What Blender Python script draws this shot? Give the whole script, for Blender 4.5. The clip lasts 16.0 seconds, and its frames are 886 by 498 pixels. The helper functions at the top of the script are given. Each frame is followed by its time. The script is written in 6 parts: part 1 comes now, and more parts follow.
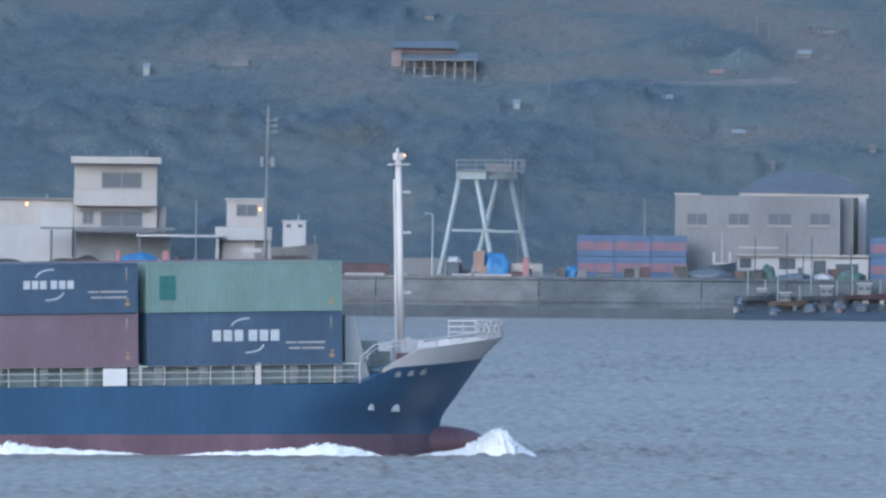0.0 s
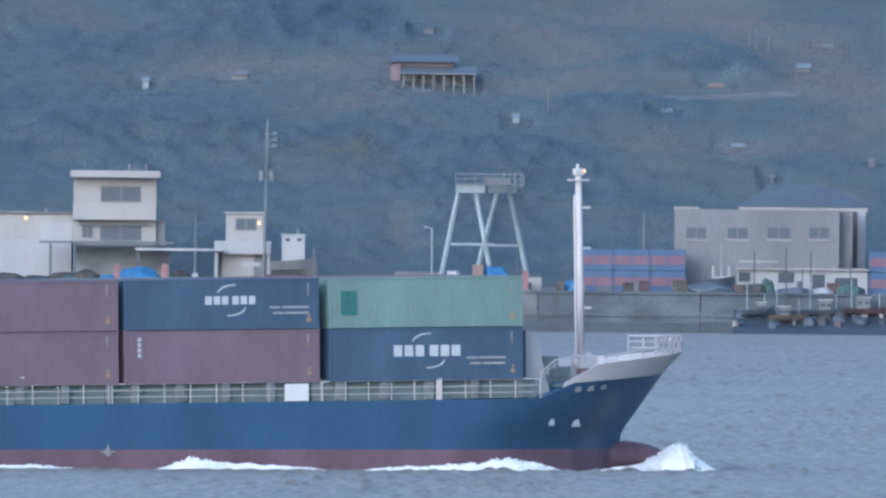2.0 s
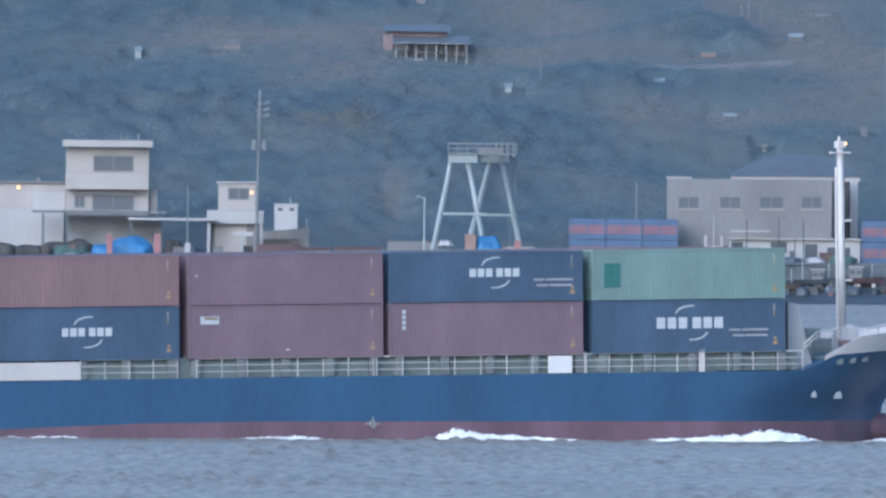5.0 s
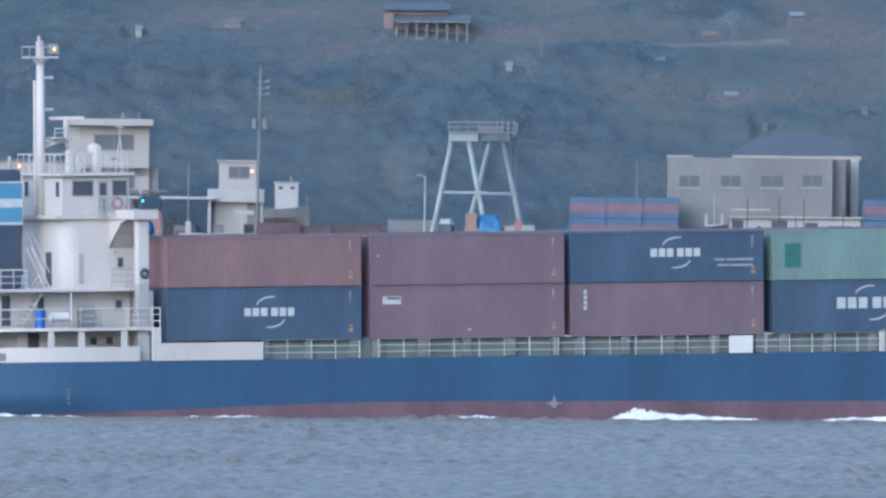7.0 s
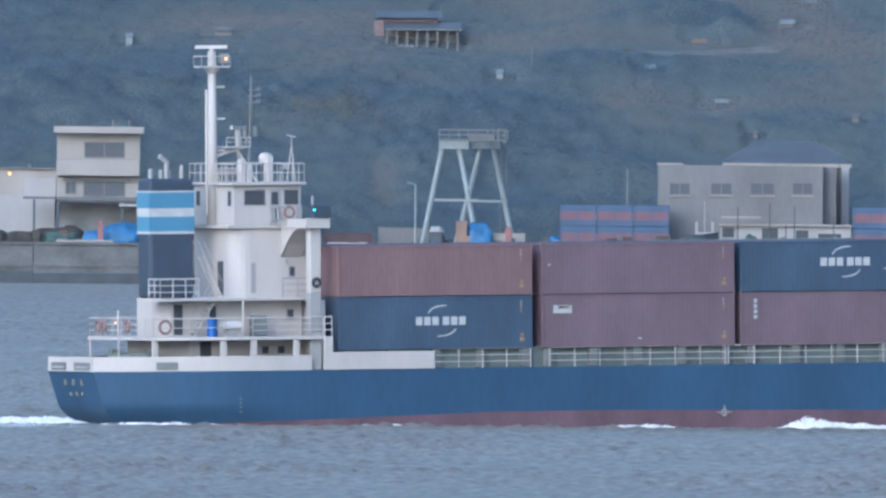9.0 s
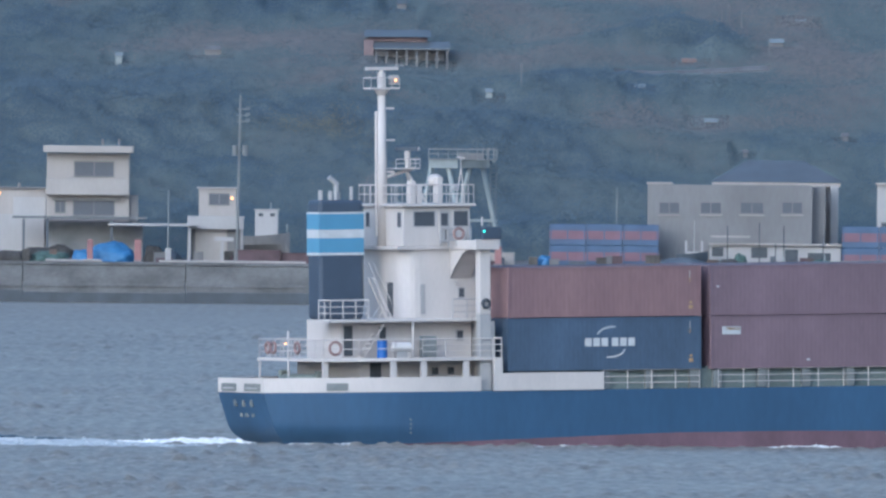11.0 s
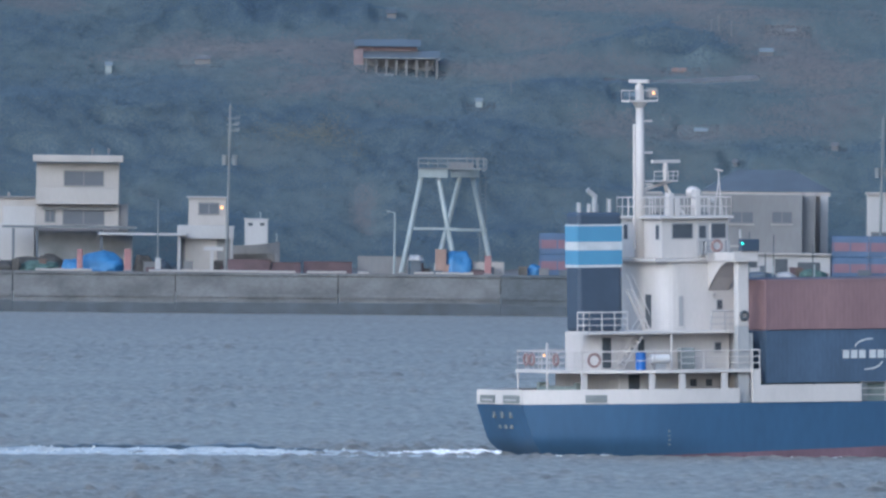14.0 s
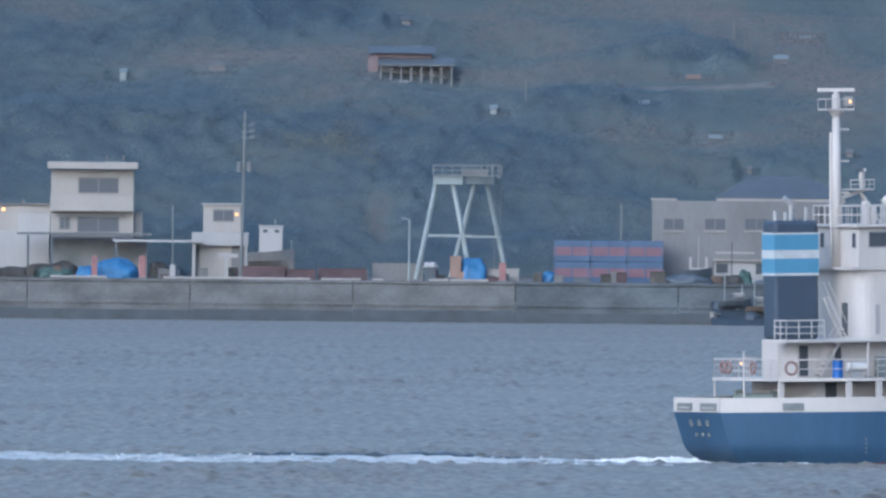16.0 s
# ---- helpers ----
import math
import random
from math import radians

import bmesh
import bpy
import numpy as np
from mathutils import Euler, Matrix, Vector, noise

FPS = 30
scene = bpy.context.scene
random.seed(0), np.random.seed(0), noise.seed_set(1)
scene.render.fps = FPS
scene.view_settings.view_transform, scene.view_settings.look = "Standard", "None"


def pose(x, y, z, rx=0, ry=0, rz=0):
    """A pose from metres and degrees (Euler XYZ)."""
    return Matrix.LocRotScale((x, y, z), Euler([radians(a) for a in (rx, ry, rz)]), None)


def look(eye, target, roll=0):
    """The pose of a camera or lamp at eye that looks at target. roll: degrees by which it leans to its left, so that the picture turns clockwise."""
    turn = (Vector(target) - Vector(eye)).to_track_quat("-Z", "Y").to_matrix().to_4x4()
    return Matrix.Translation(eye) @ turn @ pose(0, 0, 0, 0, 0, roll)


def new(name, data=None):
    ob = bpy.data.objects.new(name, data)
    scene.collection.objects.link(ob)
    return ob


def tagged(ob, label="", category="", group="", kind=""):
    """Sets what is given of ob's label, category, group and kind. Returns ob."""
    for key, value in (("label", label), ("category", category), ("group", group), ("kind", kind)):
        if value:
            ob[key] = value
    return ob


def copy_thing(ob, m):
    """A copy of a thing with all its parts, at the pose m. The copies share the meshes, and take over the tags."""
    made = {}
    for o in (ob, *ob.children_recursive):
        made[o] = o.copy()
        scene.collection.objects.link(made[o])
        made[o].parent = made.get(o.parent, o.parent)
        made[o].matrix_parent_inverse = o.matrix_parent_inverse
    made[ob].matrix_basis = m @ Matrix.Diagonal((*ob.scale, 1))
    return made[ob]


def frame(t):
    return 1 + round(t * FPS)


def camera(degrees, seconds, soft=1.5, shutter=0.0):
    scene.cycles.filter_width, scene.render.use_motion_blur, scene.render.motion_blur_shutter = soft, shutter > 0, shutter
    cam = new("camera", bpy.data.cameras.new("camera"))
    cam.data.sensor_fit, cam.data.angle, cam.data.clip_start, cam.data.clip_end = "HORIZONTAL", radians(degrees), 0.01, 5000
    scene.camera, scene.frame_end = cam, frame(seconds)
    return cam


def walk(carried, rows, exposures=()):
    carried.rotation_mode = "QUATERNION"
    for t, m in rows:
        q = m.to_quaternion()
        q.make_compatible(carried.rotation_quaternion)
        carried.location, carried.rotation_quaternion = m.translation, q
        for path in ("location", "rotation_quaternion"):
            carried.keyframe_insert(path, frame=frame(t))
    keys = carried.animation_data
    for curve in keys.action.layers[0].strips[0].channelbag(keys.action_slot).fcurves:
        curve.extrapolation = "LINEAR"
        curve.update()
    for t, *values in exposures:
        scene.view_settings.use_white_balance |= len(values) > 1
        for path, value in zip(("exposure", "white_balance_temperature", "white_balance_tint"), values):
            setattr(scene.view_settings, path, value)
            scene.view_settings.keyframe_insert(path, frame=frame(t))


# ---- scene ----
# A container ship passes a hazy harbour shore, seen from far off through a long lens.
EYE = (0.0, 0.0, 19.0)
cam = camera(1.10746, 16.0, 2.6)
walk(cam, [
    (0.0, look(EYE, (-0.000, 4450.0, 6.602), 0.55)),
    (0.5, look(EYE, (-0.174, 4450.0, 7.023), 0.55)),
    (1.0, look(EYE, (-0.096, 4450.0, 7.441), 0.55)),
    (1.5, look(EYE, (-0.011, 4450.0, 7.782), 0.55)),
    (2.0, look(EYE, (0.069, 4450.0, 7.947), 0.55)),
    (2.5, look(EYE, (0.403, 4450.0, 8.038), 0.55)),
    (3.0, look(EYE, (0.739, 4450.0, 7.953), 0.55)),
    (3.5, look(EYE, (0.999, 4450.0, 7.117), 0.55)),
    (4.0, look(EYE, (0.757, 4450.0, 6.023), 0.55)),
    (6.5, look(EYE, (0.950, 4450.0, 3.671), 0.55)),
    (7.0, look(EYE, (0.787, 4450.0, 2.918), 0.55)),
    (7.5, look(EYE, (0.451, 4450.0, 3.079), 0.55)),
    (8.0, look(EYE, (1.205, 4450.0, 3.339), 0.55)),
    (8.5, look(EYE, (1.538, 4450.0, 3.512), 0.55)),
    (9.0, look(EYE, (1.707, 4450.0, 3.678), 0.55)),
    (9.5, look(EYE, (2.035, 4450.0, 4.356), 0.55)),
    (10.0, look(EYE, (2.113, 4450.0, 4.774), 0.55)),
    (12.5, look(EYE, (4.200, 4450.0, 6.308), 0.55)),
    (13.0, look(EYE, (4.452, 4450.0, 6.310), 0.55)),
    (13.5, look(EYE, (4.030, 4450.0, 6.306), 0.55)),
    (14.0, look(EYE, (3.693, 4450.0, 6.473), 0.55)),
    (14.5, look(EYE, (3.439, 4450.0, 6.635), 0.55)),
    (15.0, look(EYE, (3.103, 4450.0, 6.802), 0.55)),
    (15.5, look(EYE, (2.514, 4450.0, 7.049), 0.55)),
    (16.0, look(EYE, (2.261, 4450.0, 7.129), 0.55)),
], exposures=[(0.0, 1.08, 4510, 9), (4.0, 1.19, 4480, 10), (8.0, 1.07, 4520, 9), (10.0, 1.0, 4540, 9), (12.5, 0.90, 4550, 9), (16.0, 0.93, 4550, 9)])

# ---- light: overcast evening sky ----
world = bpy.data.worlds.new("sky")
scene.world = world
world.use_nodes = True
wn = world.node_tree
sky = wn.nodes.new("ShaderNodeTexSky")
sky.sky_type = "NISHITA"
sky.sun_disc = False
sky.sun_elevation = radians(24)
sky.sun_rotation = radians(210)
sky.air_density = 1.6
sky.dust_density = 4.0
wn.links.new(sky.outputs[0], wn.nodes["Background"].inputs[0])
wn.nodes["Background"].inputs[1].default_value = 0.10
sun_data = bpy.data.lights.new("sun", "SUN")
sun_data.energy, sun_data.angle, sun_data.color = 1.18, radians(80), (1.0, 0.97, 0.93)
sun = new("sun", sun_data)
sun.matrix_world = look((0, 0, 0), (0.475, 0.82, -0.42))


# ---- materials ----
def material(name, colour, rough=0.6, metal=0.0, scale=3.0, vary=0.25, fine=25.0, bump=0.1, tint=None, isle=0.0, streak=1.0, emit=0.0, thin=0.0):
    """A surface with broad stains and fine grain in object space. isle: how far single pieces differ in brightness."""
    m = bpy.data.materials.new(name)
    m.use_nodes = True
    n, l = m.node_tree.nodes, m.node_tree.links
    b = n["Principled BSDF"]
    co = n.new("ShaderNodeTexCoord")
    mp = n.new("ShaderNodeMapping")
    mp.inputs["Scale"].default_value = (1, 1, 1 / streak)
    l.new(co.outputs["Object"], mp.inputs[0])
    n1, n2 = n.new("ShaderNodeTexNoise"), n.new("ShaderNodeTexNoise")
    n1.inputs["Scale"].default_value, n1.inputs["Detail"].default_value = scale, 5
    n2.inputs["Scale"].default_value, n2.inputs["Detail"].default_value = fine, 3
    l.new(mp.outputs[0], n1.inputs["Vector"])
    l.new(mp.outputs[0], n2.inputs["Vector"])
    ramp = n.new("ShaderNodeValToRGB")
    ramp.color_ramp.elements[0].position, ramp.color_ramp.elements[1].position = 0.33, 0.67
    dark = tint or tuple(c * (1 - vary) for c in colour)
    ramp.color_ramp.elements[0].color, ramp.color_ramp.elements[1].color = (*dark, 1), (*colour, 1)
    l.new(n1.outputs[0], ramp.inputs[0])
    mix = n.new("ShaderNodeMix")
    mix.data_type, mix.blend_type = "RGBA", "MULTIPLY"
    mix.inputs[0].default_value = 1.0
    l.new(ramp.outputs[0], mix.inputs[6])
    mr = n.new("ShaderNodeMapRange")
    mr.inputs[1].default_value, mr.inputs[2].default_value = 0.3, 0.7
    mr.inputs[3].default_value, mr.inputs[4].default_value = 1 - vary * 0.5, 1.0
    l.new(n2.outputs[0], mr.inputs[0])
    last = mr.outputs[0]
    if isle:
        geo, m2, mu = n.new("ShaderNodeNewGeometry"), n.new("ShaderNodeMapRange"), n.new("ShaderNodeMath")
        m2.inputs[3].default_value, m2.inputs[4].default_value = 1 - isle, 1 + isle * 0.5
        l.new(geo.outputs["Random Per Island"], m2.inputs[0])
        mu.operation = "MULTIPLY"
        l.new(last, mu.inputs[0])
        l.new(m2.outputs[0], mu.inputs[1])
        last = mu.outputs[0]
    l.new(last, mix.inputs[7])
    l.new(mix.outputs[2], b.inputs["Base Color"])
    b.inputs["Roughness"].default_value, b.inputs["Metallic"].default_value = rough, metal
    if bump:
        bp = n.new("ShaderNodeBump")
        bp.inputs["Strength"].default_value, bp.inputs["Distance"].default_value = bump, 0.02
        l.new(n2.outputs[0], bp.inputs["Height"])
        l.new(bp.outputs[0], b.inputs["Normal"])
    if thin:
        tr, ms = n.new("ShaderNodeBsdfTranslucent"), n.new("ShaderNodeMixShader")
        l.new(mix.outputs[2], tr.inputs["Color"])
        ms.inputs[0].default_value = thin
        l.new(b.outputs[0], ms.inputs[1])
        l.new(tr.outputs[0], ms.inputs[2])
        l.new(ms.outputs[0], n["Material Output"].inputs["Surface"])
    if emit:
        b.inputs["Emission Color"].default_value = (*colour, 1)
        b.inputs["Emission Strength"].default_value = emit
    return m


M_WHITE = material("white ship paint", (0.475, 0.445, 0.428), 0.7, 0, 0.6, 0.12, 9, 0.05, streak=4)
M_GREYP = material("pale grey ship paint", (0.335, 0.332, 0.335), 0.5, 0, 0.8, 0.15, 9, 0.05, streak=4)
M_BOARD = material("bright white board paint", (0.62, 0.60, 0.59), 0.7, 0, 0.6, 0.08)
M_DECK = material("green-grey deck paint", (0.166, 0.199, 0.191), 0.7, 0, 0.8, 0.3)
M_COAM = material("grey coaming paint", (0.20, 0.215, 0.215), 0.7, 0, 0.5, 0.3, 5, 0.05)
M_HULL = material("blue hull paint", (0.043, 0.089, 0.169), 0.42, 0, 0.25, 0.22, 3.0, 0.05, streak=3)
M_BOOT = material("red antifouling paint", (0.155, 0.095, 0.12), 0.7, 0, 0.4, 0.3, 4.0, 0.05, streak=2)
M_FUNNEL = material("dark blue funnel paint", (0.052, 0.07, 0.105), 0.5, 0, 0.6, 0.2)
M_AZURE = material("light blue funnel stripe", (0.1, 0.235, 0.37), 0.5, 0, 0.6, 0.1)
M_GLASS = material("dark wheelhouse glass", (0.071, 0.079, 0.095), 0.15, 0, 2, 0.1, bump=0)
# plain dark colour; on flat opening slabs it is painted shade
M_DARK = material("dark paint and opening shade", (0.066, 0.075, 0.087), 0.8)
M_SWELL = material("dark smooth water", (0.075, 0.09, 0.105), 0.35, 0, 0.6, 0.3, 4, 0.4)
M_MAROON = material("dark maroon rusty steel", (0.105, 0.07, 0.078), 0.8, 0, 0.6, 0.35)
M_BLUEC = material("navy container steel", (0.068, 0.1, 0.158), 0.5, 0, 0.5, 0.3, 6, 0.05, streak=3)
M_BROWN = material("maroon container steel", (0.172, 0.122, 0.146), 0.55, 0, 0.5, 0.22, 6, 0.05, streak=3)
M_RUST = material("faded brown container steel", (0.208, 0.132, 0.136), 0.6, 0, 0.4, 0.28, 5, 0.06, tint=(0.166, 0.104, 0.112), streak=4)
M_GREEN = material("sage green container steel", (0.178, 0.25, 0.23), 0.55, 0, 0.4, 0.22, 5, 0.05, streak=3)
M_DGREEN = material("dark green paint patch", (0.050, 0.149, 0.133), 0.6)
M_MARK = material("white marking paint", (0.465, 0.481, 0.498), 0.6, 0, 2, 0.15)
M_YELLOW = material("orange-yellow marking", (0.34, 0.235, 0.13), 0.6)
M_LBLUE = material("blue plastic drum", (0.025, 0.116, 0.415), 0.4)
M_RING = material("orange life ring", (0.27, 0.175, 0.16), 0.5)
M_WINDLASS = material("green windlass paint", (0.2, 0.225, 0.21), 0.6)
M_LAMP = material("warm lamp glow", (1.0, 0.42, 0.12), 0.4, emit=1.3, bump=0)
M_GLAMP = material("green sidelight glow", (0.2, 1.0, 0.6), 0.4, emit=1.2, bump=0)
M_FOAM = material("white foam", (0.78, 0.79, 0.80), 0.9, 0, 1.5, 0.12, 8, 0.3)
M_WAKE = material("thin wake foam", (0.49, 0.51, 0.52), 0.8, 0, 0.8, 0.25, 8, 0.3)
M_QUAY = material("weathered grey concrete", (0.116, 0.13, 0.147), 0.9, 0, 0.35, 0.42, 2.2, 0.2, streak=0.6)
M_QUAYP = material("paler concrete", (0.15, 0.152, 0.158), 0.9, 0, 0.35, 0.4, 2.2, 0.2, streak=0.6)
# garage colour is raised to offset the canopy's shade
M_GARAGE = material("garage slab lightened against shade", (0.3, 0.31, 0.33), 0.9, 0, 0.5, 0.3)
M_WEED = material("dark wet tide line", (0.055, 0.068, 0.085), 0.6, 0, 0.5, 0.4)
M_YARD = material("yard ground", (0.100, 0.100, 0.100), 0.9, 0, 0.3, 0.35)
M_RENDER = material("cream rendered wall", (0.315, 0.293, 0.278), 0.85, 0, 0.35, 0.14, 5, 0.1, streak=3)
M_WALLW = material("white painted wall", (0.32, 0.313, 0.315), 0.8, 0, 0.35, 0.12, 5, 0.1, streak=3)
M_CONC = material("stained concrete wall", (0.18, 0.178, 0.182), 0.9, 0, 0.25, 0.24, 3, 0.15, streak=3)
M_ROOF = material("blue-grey roof tile", (0.085, 0.1, 0.122), 0.6, 0, 0.5, 0.2)
M_SLATE = material("grey metal roof", (0.108, 0.117, 0.126), 0.5, 0, 0.5, 0.2)
M_BRICK = material("faded red wall boards", (0.19, 0.145, 0.15), 0.8, 0, 0.8, 0.25)
M_STEEL = material("pale galvanised steel", (0.249, 0.282, 0.290), 0.5, 0.0, 0.6, 0.25, 5, 0.05)
# darker copy of the galvanised steel: haze's low contrast put into the colour
M_DULL = material("galvanised steel dulled by painted haze", (0.165, 0.178, 0.186), 0.6, 0.0, 0.6, 0.25, 5, 0.05)
M_TARP = material("blue tarpaulin", (0.058, 0.166, 0.349), 0.6, 0, 0.8, 0.3, 5, 0.3)
M_REDP = material("faded red paint", (0.274, 0.141, 0.141), 0.7, 0, 0.8, 0.25)
M_ORANGE = material("tan orange paint", (0.266, 0.183, 0.149), 0.7, 0, 0.8, 0.25)
M_CBLUE = material("blue stacked crate steel", (0.062, 0.104, 0.191), 0.6, 0, 0.5, 0.25)
M_CRED = material("red crate steel", (0.166, 0.091, 0.120), 0.6, 0, 0.5, 0.25)
M_ROPE = material("mixed yard scrap", (0.116, 0.108, 0.100), 0.9, 0, 0.7, 0.6, 4, 0.2, isle=0.5)
M_NET = material("green fishing net", (0.085, 0.135, 0.12), 0.95, 0, 2, 0.5, 9, 0.5)
M_WOOD = material("weathered boat timber", (0.141, 0.108, 0.091), 0.9, 0, 0.6, 0.4)
# hillside colours are paled towards blue-grey: distance haze put into the base colour
M_EARTH = material("dry hillside grass with painted haze", (0.122, 0.117, 0.12), 0.95, 0, 0.06, 0.25, 0.9, 0.2, tint=(0.088, 0.11, 0.12))
M_LEAF = material("evergreen leaves with painted haze", (0.134, 0.176, 0.210), 0.9, 0, 0.08, 0.12, 1.2, 0, tint=(0.106, 0.149, 0.200), isle=0.04, thin=0.4)
M_LEAFG = material("green scrub leaves with painted haze", (0.170, 0.203, 0.214), 0.9, 0, 0.08, 0.12, 1.2, 0, tint=(0.145, 0.187, 0.208), isle=0.05, thin=0.4)
M_LEAFB = material("dry brown-green leaves with painted haze", (0.226, 0.216, 0.218), 0.9, 0, 0.07, 0.12, 1.2, 0, tint=(0.188, 0.197, 0.208), isle=0.06, thin=0.4)
M_LEAFY = material("yellowed leaves", (0.25, 0.24, 0.185), 0.85, 0, 0.1, 0.3, 1.2, 0, isle=0.08, thin=0.5)


def sea_material():
    """Dull sea: broad streaks, ripples' light and dark as colour stretched along y, fine relief."""
    m = bpy.data.materials.new("choppy grey-blue sea")
    m.use_nodes = True
    n, l = m.node_tree.nodes, m.node_tree.links
    b = n["Principled BSDF"]
    b.inputs["Roughness"].default_value = 0.42
    b.inputs["IOR"].default_value = 1.33
    b.inputs["Specular IOR Level"].default_value = 0.25
    co = n.new("ShaderNodeTexCoord")

    def field(scale, stretch, detail):
        mp, tx = n.new("ShaderNodeMapping"), n.new("ShaderNodeTexNoise")
        mp.inputs["Scale"].default_value = (1, stretch, 1)
        tx.inputs["Scale"].default_value, tx.inputs["Detail"].default_value = scale, detail
        l.new(co.outputs["Object"], mp.inputs[0])
        l.new(mp.outputs[0], tx.inputs["Vector"])
        return tx.outputs[0]

    broad, ripple_shade, fine = field(0.035, 0.4, 4), field(1.25, 0.075, 5), field(2.6, 1.0, 4)
    ramp = n.new("ShaderNodeValToRGB")
    ramp.color_ramp.elements[0].position, ramp.color_ramp.elements[1].position = 0.3, 0.7
    ramp.color_ramp.elements[0].color, ramp.color_ramp.elements[1].color = (0.205, 0.190, 0.166, 1), (0.246, 0.225, 0.194, 1)
    l.new(broad, ramp.inputs[0])
    # ripple shading painted in: base colour swings from 0.69 to 1.20
    mr = n.new("ShaderNodeMapRange")
    mr.inputs[1].default_value, mr.inputs[2].default_value = 0.34, 0.66
    mr.inputs[3].default_value, mr.inputs[4].default_value = 0.69, 1.20
    l.new(ripple_shade, mr.inputs[0])
    mix = n.new("ShaderNodeMix")
    mix.data_type, mix.blend_type = "RGBA", "MULTIPLY"
    mix.inputs[0].default_value = 1.0
    l.new(ramp.outputs[0], mix.inputs[6])
    l.new(mr.outputs[0], mix.inputs[7])
    l.new(mix.outputs[2], b.inputs["Base Color"])
    bp = n.new("ShaderNodeBump")
    bp.inputs["Strength"].default_value, bp.inputs["Distance"].default_value = 0.7, 0.14
    l.new(fine, bp.inputs["Height"])
    l.new(bp.outputs[0], b.inputs["Normal"])
    return m


M_SEA = sea_material()


# ---- mesh helpers ----
def mesh_of(name, bm, mat, smooth=False):
    me = bpy.data.meshes.new(name)
    bmesh.ops.recalc_face_normals(bm, faces=bm.faces)
    bm.to_mesh(me)
    bm.free()
    me.materials.append(mat)
    if smooth:
        me.shade_smooth()
    return me


def part(name, bm, mat, parent, label="", smooth=False):
    ob = new(name, mesh_of(name, bm, mat, smooth))
    ob.parent = parent
    if label:
        tagged(ob, label)
    return ob


def thing(name, bm, mat, label, category, group="", kind="", smooth=False):
    return tagged(new(name, mesh_of(name, bm, mat, smooth)), label, category, group, kind)


def root_of(name, m, label, category, group="", kind=""):
    ob = new(name)
    ob.matrix_basis = m
    return tagged(ob, label, category, group, kind)


def box(bm, x0, x1, y0, y1, z0, z1, bevel=0.0):
    r = bmesh.ops.create_cube(bm, size=1, matrix=Matrix.Translation(((x0 + x1) / 2, (y0 + y1) / 2, (z0 + z1) / 2)) @ Matrix.Diagonal((abs(x1 - x0), abs(y1 - y0), abs(z1 - z0), 1)))
    if bevel:
        es = {e for v in r["verts"] for e in v.link_edges}
        bmesh.ops.bevel(bm, geom=list(es), offset=bevel, segments=2, affect="EDGES", profile=0.5)
    return bm


def Box(*a, bevel=0.0):
    return box(bmesh.new(), *a, bevel=bevel)


def rod(bm, p, q, r, r2=None, n=8):
    p, q = Vector(p), Vector(q)
    d = q - p
    m = Matrix.Translation((p + q) / 2) @ d.to_track_quat("Z", "Y").to_matrix().to_4x4()
    bmesh.ops.create_cone(bm, cap_ends=True, segments=n, radius1=r, radius2=r if r2 is None else r2, depth=d.length, matrix=m)
    return bm


def Rod(*a, **k):
    return rod(bmesh.new(), *a, **k)


def ball(bm, c, rx, ry, rz, u=12, v=8):
    bmesh.ops.create_uvsphere(bm, u_segments=u, v_segments=v, radius=1, matrix=Matrix.Translation(c) @ Matrix.Diagonal((rx, ry, rz, 1)))
    return bm


def prism(bm, pts, vec):
    """A flat outline of 3D points, pushed along vec."""
    a = [bm.verts.new(p) for p in pts]
    b = [bm.verts.new(Vector(p) + Vector(vec)) for p in pts]
    bm.faces.new(a)
    bm.faces.new(b[::-1])
    for i in range(len(a)):
        j = (i + 1) % len(a)
        bm.faces.new((a[i], b[i], b[j], a[j]))
    return bm


def torus(bm, c, R, r, axis="Y", n=20, k=8):
    rows = []
    for i in range(n):
        t = 2 * math.pi * i / n
        row = []
        for j in range(k):
            s = 2 * math.pi * j / k
            u, w, h = (R + r * math.cos(s)) * math.cos(t), (R + r * math.cos(s)) * math.sin(t), r * math.sin(s)
            p = (u, h, w) if axis == "Y" else (h, u, w)
            row.append(bm.verts.new((c[0] + p[0], c[1] + p[1], c[2] + p[2])))
        rows.append(row)
    for i in range(n):
        for j in range(k):
            bm.faces.new((rows[i][j], rows[(i + 1) % n][j], rows[(i + 1) % n][(j + 1) % k], rows[i][(j + 1) % k]))
    return bm


def railing(parent, path, height, posts, rails=3, r=0.035, mat=None, name="railing"):
    """A guard rail along a path of deck points: stanchions and bars in one part each."""
    mat = mat or M_WHITE
    for k in range(len(path) - 1):
        a, b = Vector(path[k]), Vector(path[k + 1])
        bm = bmesh.new()
        n = max(1, round((b - a).length / posts))
        for i in range(n + 1):
            p = a.lerp(b, i / n)
            rod(bm, p, p + Vector((0, 0, height)), r, n=6)
        for j in range(rails):
            h = Vector((0, 0, height * (j + 1) / rails))
            rod(bm, a + h, b + h, r * (1.35 if j == rails - 1 else 0.9), n=6)
        part(name, bm, mat, parent)


